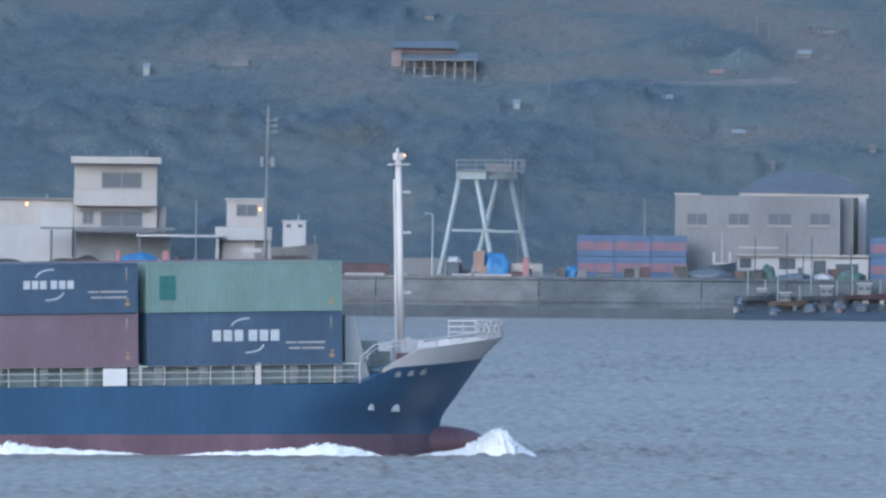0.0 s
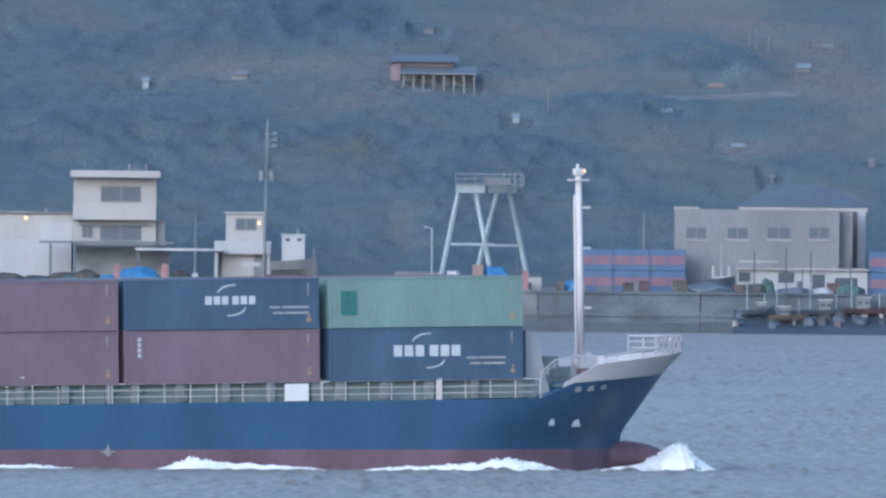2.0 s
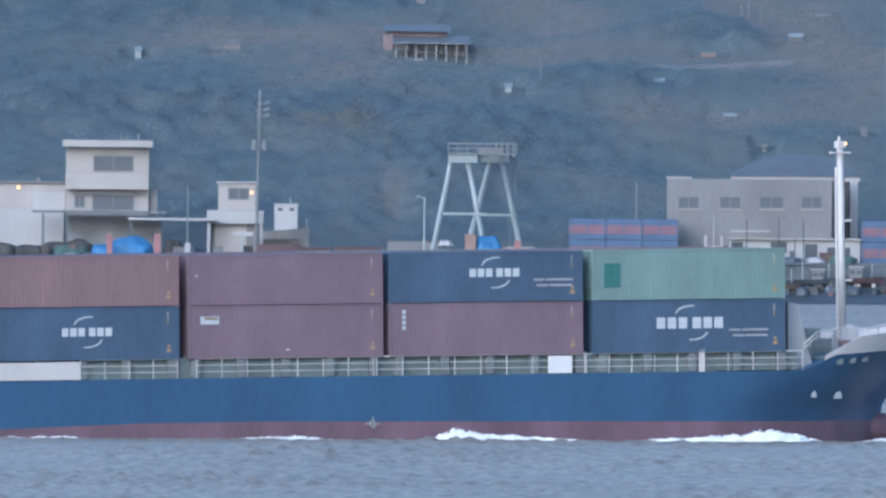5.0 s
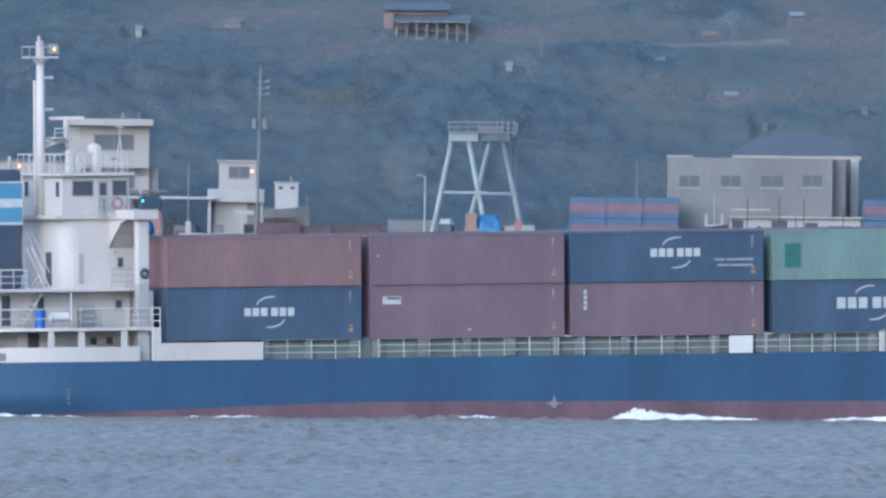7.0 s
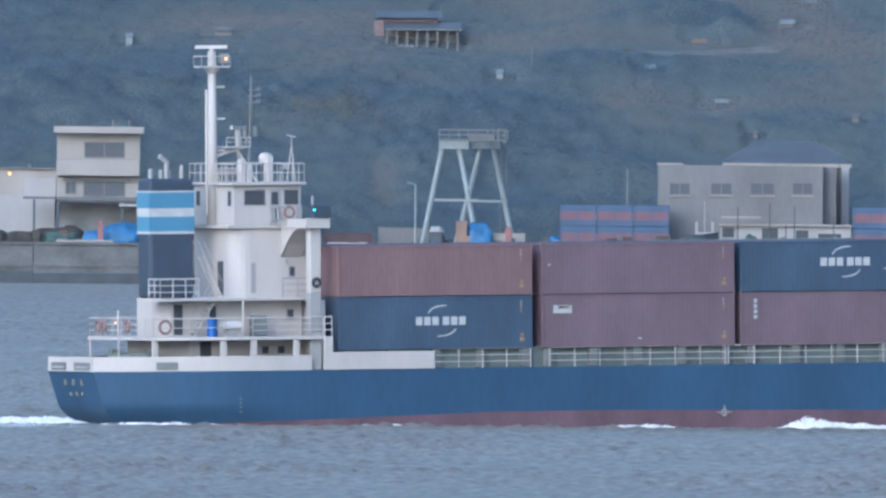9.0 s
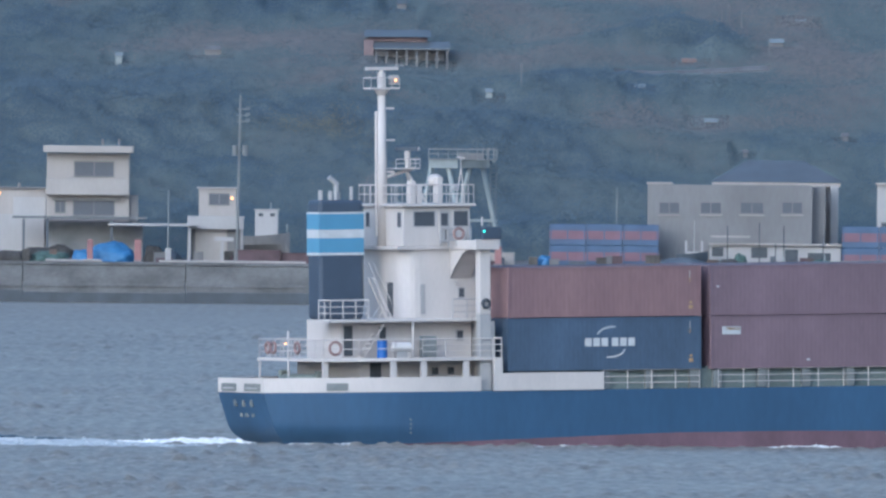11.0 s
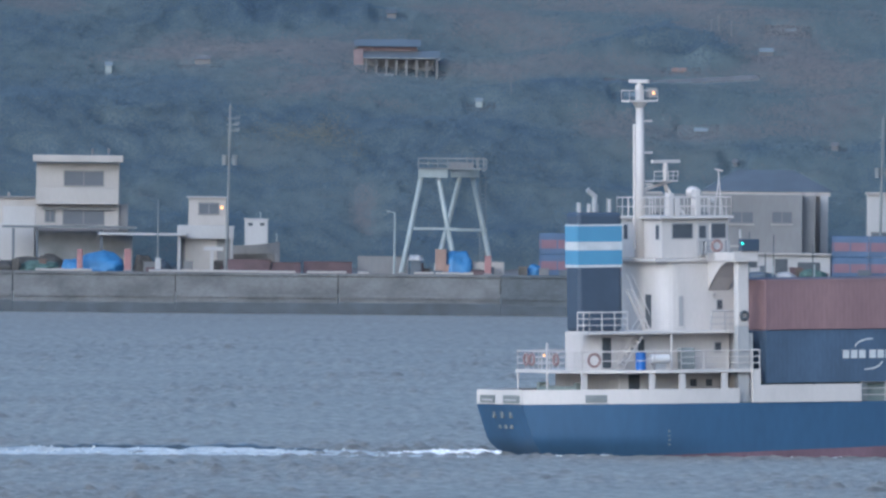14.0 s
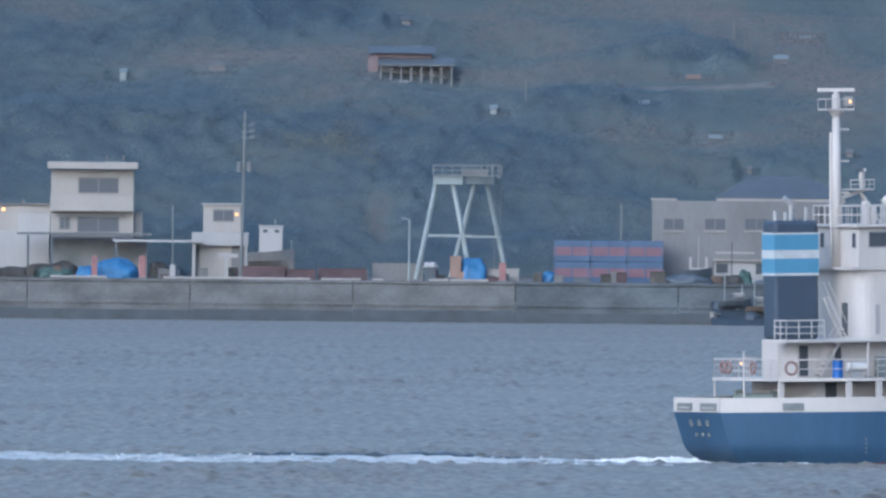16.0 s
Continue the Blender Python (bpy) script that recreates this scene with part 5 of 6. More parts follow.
def utility_pole(px, ztop, y, cross, label):
    p = root_of("utility_pole", pose(px, y, 3.95), label, "utility pole", "utility poles")
    h = ztop - 3.95
    part("pole", Rod((0, 0, -0.3), (0.25 if cross else 0.0, 0, h), 0.16 if cross else 0.09, 0.10 if cross else 0.06, n=10), M_DULL, p)
    for d in cross:
        bm = bmesh.new()
        box(bm, -0.1, 1.15, -0.05, 0.05, h - d, h - d + 0.1)
        rod(bm, (0.85, 0, h - d + 0.1), (0.85, 0, h - d + 0.35), 0.06)
        rod(bm, (1.1, 0, h - d + 0.1), (1.1, 0, h - d + 0.35), 0.06)
        part("crossarm", bm, M_DULL, p)
    if cross:
        for s in (-0.25, 0.75):
            part("transformer", Rod((s, -0.1, h - cross[-1] - 3.3), (s, -0.1, h - cross[-1] - 2.3), 0.27, n=12), M_DULL, p, "grey pole transformer")
        part("bracket", Box(-0.4, 1.0, -0.1, 0.1, h - cross[-1] - 2.9, h - cross[-1] - 2.75), M_DULL, p)
        part("spike", Rod((0.25, 0, h), (0.24, 0, h + 0.35), 0.03), M_DULL, p)
    return p


(_x, _z) = (-17.36, 20.21)
utility_pole(_x, _z, 4458.5, (1.3, 1.9, 2.5), "tall grey utility pole with crossarms and transformers")
(_x, _z) = (46.38, 18.56)
utility_pole(_x - 0.2, _z + 1.0, 4461, (1.3, 1.9, 2.5), "tall grey utility pole with crossarms and transformers")
for (_x, _z), _y in (((-24.02, 10.98), 4456), ((19.59, 11.62), 4459)):
    utility_pole(_x, _z, _y, (), "plain slim grey pole")


def street_lamp(px, ztop):
    p = root_of("street_lamp", pose(px, 4453.0, 4.0), "slim grey quay lamp post with a short arm", "street lamp")
    h = ztop - 4.0
    part("post", Rod((0, 0, -0.05), (0, 0, h), 0.13, 0.08, n=10), M_STEEL, p)
    part("arm", Rod((0, 0, h), (-0.55, 0, h + 0.15), 0.05), M_STEEL, p)
    part("head", Box(-0.8, -0.4, -0.12, 0.12, h + 0.08, h + 0.2, bevel=0.03), M_STEEL, p)


street_lamp(*(-1.02, 9.94))


def build_gantry():
    g = root_of("gantry_frame", pose(0, 0, 0), "pale steel lattice gantry on splayed legs", "gantry")
    legs = (((1.52, 13.47), (-0.15, 5.01), 4456), ((3.17, 13.49), (4.84, 5.06), 4456), ((5.31, 13.51), (3.20, 5.04), 4464), ((6.52, 13.52), (8.35, 5.09), 4464))
    for (t, b, y) in legs:
        k = (4.0 - t[1]) / (b[1] - t[1])
        xb = t[0] + (b[0] - t[0]) * k
        part("leg", Rod((t[0], y + 2, t[1]), (xb, y, 3.95), 0.24, 0.27, n=10), M_STEEL, g)
        part("foot", Box(xb - 0.4, xb + 0.4, y - 0.4, y + 0.4, 3.94, 4.15), M_CONC, g)
    (a0, c0), (a1, c1) = (0.81, 8.42), (7.99, 8.32)
    part("tie_beam", Box(a0, (a0 + a1) / 2 + 0.6, 4456.6, 4456.75, c0 - 0.12, c0 + 0.12), M_STEEL, g)
    part("tie_beam", Box((a0 + a1) / 2 - 0.6, a1, 4464.6, 4464.75, c1 - 0.12, c1 + 0.12), M_STEEL, g)
    (a0, c0), (a1, c1) = (1.24, 14.18), (4.10, 13.39)
    part("cap_beam", Box(a0, a1, 4457.4, 4458.6, c1, c0, bevel=0.04), M_STEEL, g)
    (b0, d0), (b1, d1) = (4.43, 14.22), (7.18, 13.42)
    part("cap_beam", Box(b0, b1, 4465.4, 4466.6, d1, d0, bevel=0.04), M_STEEL, g)
    (t0, e0), (t1, e1) = (1.24, 14.18), (7.88, 14.25)
    for y in (4457.2, 4465.2):
        part("walkway", Box(t0, t1, y, y + 1.6, c0, c0 + 0.14), M_DULL, g)
    for x in (1.4, 4.5, 6.3, 7.6):
        part("cross_beam", Box(x - 0.15, x + 0.15, 4458.8, 4465.2, c0 - 0.2, c0 + 0.04), M_STEEL, g)
    for y in (4457.3, 4466.6):
        railing(g, [(t0, y, c0 + 0.14), (t1, y, c0 + 0.14)], 0.95, 0.9, rails=2, r=0.055, mat=M_DULL)
    (m0, n0), (m1, n1) = (4.20, 14.93), (7.72, 14.19)
    part("hoist_box", Box(m0, m1 - 1.1, 4460, 4463, c0 + 0.04, n0, bevel=0.05), M_CONC, g)
    bm = bmesh.new()
    for k in range(4):
        rod(bm, (m1 - 0.55 * k - 0.1, 4465.6, n1), (m1 - 0.55 * k - 0.1, 4465.6, n0 + 0.5), 0.09, n=6)
    part("hoist_posts", bm, M_DULL, g)
    bm = bmesh.new()
    (l0, o0), (l1, o1) = (7.28, 13.86), (8.13, 5.64)
    for s in (0, 0.55):
        rod(bm, (l0 + s, 4467, o0), (l0 + s, 4467, 3.95), 0.05, n=6)
    z = 4.2
    while z < o0:
        rod(bm, (l0, 4467, z), (l0 + 0.55, 4467, z), 0.035, n=6)
        z += 0.4
    part("ladder", bm, M_DULL, g)


build_gantry()


def heap(name, label, cat, x0, x1, z0, z1, y, mat, seed, group=""):
    """A sheeted or loose heap: a lumpy mound with a flat foot."""
    bm = bmesh.new()
    bmesh.ops.create_icosphere(bm, subdivisions=4, radius=1)
    w, h = (x1 - x0) / 2, (z1 - z0)
    for v in bm.verts:
        c = v.co.copy()
        f = 1 + 0.22 * noise.noise(c * 1.7 + Vector((seed, 0, 0))) + 0.08 * noise.noise(c * 5 + Vector((0, seed, 0)))
        sx = math.copysign(abs(c.x) ** 0.8, c.x)
        v.co = Vector((sx * w * f, c.y * min(w, 1.8) * f, max(0.0, c.z) * h * f))
    ob = thing(name, bm, mat, label, cat, group, smooth=True)
    ob.matrix_basis = pose((x0 + x1) / 2, y, z0)
    return ob


heap("tarpaulin", "bright blue tarpaulin over a long heap", "tarpaulin", -32.4, -27.2, 3.98, 5.85, 4455, M_TARP, 3)
heap("tarpaulin", "small blue tarpaulin over a heap", "tarpaulin", -33.5, -31.3, 3.98, 5.1, 4454.6, M_TARP, 8)
(_a, _b), (_c, _d) = (3.73, 6.31), (6.66, 4.75)
heap("tarpaulin", "bright blue tarpaulin over a heap", "tarpaulin", _a, _c, 3.98, _b, 4455.4, M_TARP, 5)
(_a, _b), (_c, _d) = (11.77, 4.81), (13.32, 4.11)
heap("tarpaulin", "small blue tarpaulin over a heap", "tarpaulin", _a, _c, 3.98, _b + 0.2, 4455.4, M_TARP, 6)
(_a, _b), (_c, _d) = (-37.44, 5.43), (-33.26, 4.10)
heap("fishing_nets", "low heap of green fishing nets", "nets", _a, _c, 3.98, 5.0, 4455, M_NET, 9)


def bollard_post(px, ztop, mat, w):
    p = root_of("mooring_post", pose(px, 4452.2, 4.0), "faded red upright mooring post", "post", "red posts on the quay")
    h = ztop - 4.0
    part("post", Box(-w, w, -0.25, 0.25, -0.02, h, bevel=0.06), mat, p)
    part("base", Box(-w - 0.12, w + 0.12, -0.4, 0.4, -0.01, 0.14, bevel=0.03), M_CONC, p)


bollard_post(*(-31.58, 6.15), M_REDP, 0.28)
bollard_post(*(-26.92, 6.19), M_REDP, 0.33)
bollard_post(*(8.07, 5.86), M_REDP, 0.33)


def crate_thing(name, label, cat, x0, x1, z0, z1, y0, y1, mat, ribs=0, group=""):
    c = root_of(name, pose(0, 0, 0), label, cat, group)
    part("body", Box(x0, x1, y0, y1, z0, z1, bevel=0.04), mat, c)
    for k in range(ribs):
        x = x0 + (x1 - x0) * (k + 0.5) / ribs
        part("rib", Box(x - 0.04, x + 0.04, y0 - 0.06, y0, z0 + 0.05, z1 - 0.05), mat, c)
    part("rim", Box(x0 - 0.05, x1 + 0.05, y0 - 0.05, y1 + 0.05, z1, z1 + 0.08), mat, c)
    return c


(_a, _b), (_c, _d) = (2.96, 6.36), (4.03, 4.39)
crate_thing("machine_cabinet", "tan orange machine cabinet", "cabinet", _a, _c, 3.97, _b, 4454.5, 4455.6, M_ORANGE, 2)
(_a, _b), (_c, _d) = (4.02, 4.89), (5.01, 4.40)
crate_thing("low_machine", "tan orange low machine base", "machine", _a, _c, 3.97, _b, 4454.2, 4455, M_ORANGE)
(_a, _b), (_c, _d) = (0.56, 5.24), (1.62, 4.04)
crate_thing("dark_drum_stand", "dark tank stand with a white lid", "tank", _a, _c, 3.97, _b, 4454, 4455, M_ROOF, 3)
heap("tank_lid", "white rounded tank lid", "lid", _a - 0.2, _c + 0.2, _b + 0.08, _b + 0.65, 4454.5, M_WALLW, 2)
(_a, _b), (_c, _d) = (6.60, 5.18), (9.67, 4.78)
crate_thing("plank_stack", "pale stack of planks", "planks", _a, _c, 3.97, _b, 4455.5, 4457, M_RENDER, 3)


def stacked_bins(x0, x1, y, nx, label):
    """Rows of banded steel bins stacked in tiers."""
    zs = (3.97, 6.05)
    w = (x1 - x0) / nx
    for k in range(nx):
        for z in zs:
            c = root_of("steel_bin", pose(x0 + k * w, y, z), label, "bin", "stacked harbour bins")
            part("body", Box(0.02, w - 0.02, 0, 2.2, 0.0, 2.04, bevel=0.04), M_CBLUE, c)
            part("band", Box(0.0, w, -0.05, -0.004, 0.55, 1.4), M_CRED, c, "dull red band")
            for s in (0.15, w / 2, w - 0.15):
                part("rib", Box(s - 0.06, s + 0.06, -0.10, -0.052, 0.05, 2.0), M_CBLUE, c)


(_a, _b), (_c, _d) = (13.04, 8.32), (23.72, 4.14)
stacked_bins(_a, _c, 4458, 3, "blue steel bin with a dull red band")
(_a, _b), (_c, _d) = (41.50, 6.94), (52.28, 4.08)
stacked_bins(_a, _c, 4457, 3, "blue steel bin with a dull red band")


def build_warehouse():
    h = root_of("warehouse", pose(0, 0, 0), "stained grey concrete warehouse with hipped tile roof behind", "building")
    (a0, c0), (a1, c1) = (22.60, 12.03), (38.64, 4.29)
    y0 = 4462.0
    wall_box("wall", a0, a1, 3.9, c0, y0, y0 + 9, M_CONC, h)
    part("parapet", Box(a0 - 0.1, a0 + 2.4, y0 - 0.1, y0 + 9, c0, c0 + 0.2), M_RENDER, h)
    for (a, b) in ((23.77, 10.23), (25.65, 9.21)), ((27.78, 10.27), (29.71, 9.25)), ((31.67, 10.31), (33.82, 9.29)), ((35.73, 10.35), (37.61, 9.32)):
        pane(h, a[0], b[0], b[1], a[1], y0)
        part("sill", Box(a[0] - 0.15, b[0] + 0.15, y0 - 0.15, y0 - 0.003, b[1] - 0.25, b[1] - 0.13), M_RENDER, h)
    # hipped house behind
    r = root_of("tiled_house", pose(0, 0, 0), "cream house with hipped blue-grey tile roof", "house")
    (e0, g0), (e1, g1) = (28.91, 12.31), (41.86, 12.00)
    (p0, k0), (p1, k1) = (32.35, 14.43), (37.83, 14.48)
    ya, yb = 4471.3, 4478.0
    wall_box("wall", e0 + 0.5, e1 - 0.7, 3.9, g1 - 0.12, ya + 0.6, yb - 0.4, M_RENDER, r)
    part("eave_board", Box(e0, e1 - 0.4, ya, yb, g1 - 0.12, g0, bevel=0.03), M_RENDER, r, "cream eaves board")
    bm = bmesh.new()
    ym = (ya + yb) / 2
    base = [bm.verts.new(v) for v in ((e0 - 0.1, ya - 0.1, g0), (e1, ya - 0.1, g0), (e1, yb + 0.1, g0), (e0 - 0.1, yb + 0.1, g0))]
    top = [bm.verts.new(v) for v in ((p0, ym, k0), (p1, ym, k0))]
    bm.faces.new((base[0], base[1], top[1], top[0]))
    bm.faces.new((base[1], base[2], top[1]))
    bm.faces.new((base[2], base[3], top[0], top[1]))
    bm.faces.new((base[3], base[0], top[0]))
    bm.faces.new(base[::-1])
    part("roof", bm, M_ROOF, r, "hipped blue-grey tile roof")
    (q0, s0), (q1, s1) = (38.51, 11.96), (39.94, 6.60)
    wall_box("side_wing", q0 + 0.02, q1, 3.9, s0, 4463.5, 4471, M_CONC, r)
    (q0, s0), (q1, s1) = (40.43, 11.98), (41.22, 9.69)
    wall_box("porch", q0, q1, 3.9, s0, 4468, 4471, M_WALLW, r)
    # low white shopfront before it
    s = root_of("boat_shed", pose(0, 0, 0), "low white open-fronted boat shed", "shed")
    (a0, c0), (a1, c1) = (28.69, 6.27), (41.39, 3.76)
    y1 = 4457.0
    wall_box("wall", a0, a1, 3.9, c0 - 0.1, y1 + 0.2, y1 + 4.5, M_WALLW, s)
    part("roof", Box(a0 - 0.1, a1 + 0.1, y1 - 0.2, y1 + 4.7, c0 - 0.1, c0 + 0.1, bevel=0.03), M_RENDER, s)
    # openings are flat slabs with the shed's inner shade as colour
    for (a, b) in ((32.70, 5.98), (34.25, 4.96)), ((36.00, 5.80), (37.22, 4.38)), ((38.19, 5.49), (40.40, 4.19)), ((28.86, 5.95), (29.97, 5.08)):
        part("opening", Box(a[0], b[0], y1 + 0.12, y1 + 0.198, max(3.98, b[1]), a[1]), M_DARK, s)
    (a0, c0), (a1, c1) = (28.74, 7.10), (32.58, 6.92)
    part("awning", Box(a0, a1, y1 - 0.8, y1 + 0.1, c1, c0), M_RENDER, s)
    # white house at the end
    w = root_of("end_house", pose(0, 0, 0), "pale flat-roofed house at the quay's end", "house")
    (a0, c0), (a1, c1) = (44.96, 12.13), (51.18, 4.07)
    wall_box("wall", a0, a1, 3.9, c0, 4463, 4470, M_WALLW, w)
    part("roof", Box(a0 - 0.15, a1 + 0.15, 4462.7, 4470.3, c0, c0 + 0.22), M_RENDER, w)
    (b0, d0), (b1, d1) = (45.43, 8.40), (47.20, 7.43)
    pane(w, b0, b1, d1, d0, 4463)


build_warehouse()


def hull_form(bm, x0, x1, y, z0, z1, w):
    """A small boat's hull: pointed at one end, sheer line rising."""
    n = 10
    rows = []
    for i in range(n + 1):
        f = i / n
        x = x0 + (x1 - x0) * f
        h = w * (1 - max(0, (f - 0.45) / 0.55) ** 2) * (0.8 + 0.2 * min(1, f * 5))
        zt = z1 + 0.25 * (z1 - z0) * f * f
        rows.append([bm.verts.new(p) for p in ((x, y - h, zt), (x, y - h * 0.75, (z0 + zt) / 2), (x, y, z0), (x, y + h * 0.75, (z0 + zt) / 2), (x, y + h, zt))])
    for i in range(n):
        for k in range(4):
            bm.faces.new((rows[i][k], rows[i + 1][k], rows[i + 1][k + 1], rows[i][k + 1]))
        bm.faces.new((rows[i][4], rows[i + 1][4], rows[i + 1][0], rows[i][0]))
    bm.faces.new(rows[0])
    return bm


def fishing_boat(x0, x1, z0, z1, y, mat, cabin, label, masts=()):
    b = root_of("fishing_boat", pose(0, 0, 0), label, "boat", "boats ashore")
    part("hull", hull_form(bmesh.new(), x0, x1, y, z0, z1, 1.3), mat, b)
    if cabin:
        c0, c1, cz = cabin
        cab = part("cabin", Box(c0, c1, y - 0.9, y + 0.9, z1 - 0.05, cz, bevel=0.08), M_WALLW if y > 4450 else M_CONC, b, "pale cabin")
        part("roof", Box(c0 - 0.12, c1 + 0.12, y - 1.0, y + 1.0, cz, cz + 0.12, bevel=0.03), M_WALLW, cab)
        nW = 2
        for k in range(nW):
            xx = c0 + (c1 - c0) * (k + 0.5) / nW
            part("window", Box(xx - 0.22, xx + 0.22, y - 0.94, y - 0.9, cz - 0.6, cz - 0.3), M_DARK, cab)
    for m, zt in masts:
        part("mast", Rod((m, y, z1), (m, y, zt), 0.06), M_STEEL, b)
    return b


(_a, _b), (_c, _d) = (-16.68, 6.61), (-12.17, 5.55)
(_e, _f), (_g, _h) = (-15.60, 9.14), (-13.33, 6.64)
fishing_boat(_a, _c, 4.95, _b, 4457, M_CONC, (_e, _g, _f), "small grey workboat with a white cabin", (((_e + _g) / 2 + 0.4, _f + 0.7), (_c - 0.3, _b + 1.2)))
crate_thing("boat_cradle", "low timber boat cradle", "cradle", _a + 0.5, _c - 0.8, 3.97, 5.1, 4456.3, 4457.7, M_WOOD)
(_e, _f) = (26.33, 6.36)
(_g, _h) = (27.88, 5.28)
fishing_boat(_e - 1.0, _g + 0.6, 4.1, _h, 4454.5, M_ROOF, None, "small dark boat with a white frame", ())


def white_frame(x0, x1, z0, z1, zm):
    f = root_of("boat_trestle", pose(0, 0, 0), "white upright boat trestle with a thin mast", "trestle")
    part("post", Box(x0 - 0.12, x0 + 0.12, 4454.2, 4454.4, z0, z1), M_WALLW, f)
    part("post", Box(x1 - 0.12, x1 + 0.12, 4454.2, 4454.4, z0, z1), M_WALLW, f)
    part("sill", Box(x0, x1, 4454.2, 4454.4, z0, z0 + 0.25), M_WALLW, f)
    part("mast", Rod(((x0 + x1) / 2, 4454.3, z0), ((x0 + x1) / 2, 4454.3, zm), 0.05), M_WALLW, f)


white_frame(_e, _g, _h, _f + 0.2, _f + 2.2)

# slipway with boats hauled out at the far end of the quay
def build_slipway():
    (x0, _), (x1, _) = (28.35, 2.54), (47.00, 2.72)
    bm = bmesh.new()
    prism(bm, [(x0, 4441.0, -1.0), (x0, 4441.0, -0.05), (x0, 4449.9, 2.3), (x0, 4449.9, -1.0)], (x1 - x0, 0, 0))
    thing("slipway", bm, M_WEED, "dark wet concrete slipway", "slipway", kind="structure")


build_slipway()


def build_slip_clutter():
    """Gear, floats and boards crowded between the boats on the slip."""
    rng = random.Random(31)
    for k in range(54):
        x, y = rng.uniform(28.0, 45.5), rng.uniform(4443.5, 4449.0)
        z = -0.05 + (y - 4441.0) / 8.9 * 2.35
        w = rng.uniform(0.5, 1.5)
        h = w * rng.uniform(0.3, 0.6)
        mat = rng.choice((M_WEED, M_ROOF, M_MAROON, M_WEED, M_DARK, M_WEED, M_ROPE))
        if k % 2 == 0:
            crate_thing("fish_box", "weathered fish box on the slipway", "box", x, x + w * 0.45, z - 0.1, z + h, y, y + 0.6, M_RENDER if k % 5 == 0 else mat, 2, "boxes on the slipway")
        else:
            heap("fishing_gear", "loose heap of gear on the slipway", "heap", x, x + w, z - 0.15, z + h, y, mat, 60 + k, "gear on the slipway")
    for x, z0, z1 in ((33.4, 2.0, 8.4), (39.6, 2.0, 7.2)):
        thing("mooring_pole", Rod((x, 4449.2, z0), (x, 4449.2, z1), 0.055), M_WEED, "thin dark upright pole on the slipway", "pole", "dark poles on the quay")


build_slip_clutter()
BOATS = (
    ((29.00, 3.37), (32.09, 1.48), M_ROOF, 0.5, 4447.2), ((31.74, 3.23), (35.60, 1.24), M_WOOD, 0.25, 4445.4),
    ((34.81, 3.70), (39.44, 1.55), M_ROOF, 0.4, 4447.4), ((38.76, 4.01), (43.72, 1.59), M_MAROON, 0.3, 4448.0))
for k, (p, q, mat, f, y) in enumerate(BOATS):
    z0 = -0.05 + (y - 4441.0) / 8.9 * 2.35 - 0.12
    w = q[0] - p[0]
    c0 = p[0] + w * f
    fishing_boat(p[0], q[0], z0, z0 + 0.85, y, mat, (c0, c0 + 0.9 + 0.15 * k, z0 + 1.55 + 0.12 * k), "small weathered fishing boat hauled out on the slipway", ((p[0] + w * 0.2, z0 + 3.6), (p[0] + w * 0.75, z0 + 2.4)))
for (_x, _z) in ((30.32, 8.05), (35.00, 6.33), (35.81, 8.10)):
    bm = Rod((_x, 4451.6, 3.9), (_x, 4451.6, _z), 0.055)
    thing("mooring_pole", bm, M_WEED, "thin dark upright pole on the quay", "pole", "dark poles on the quay")


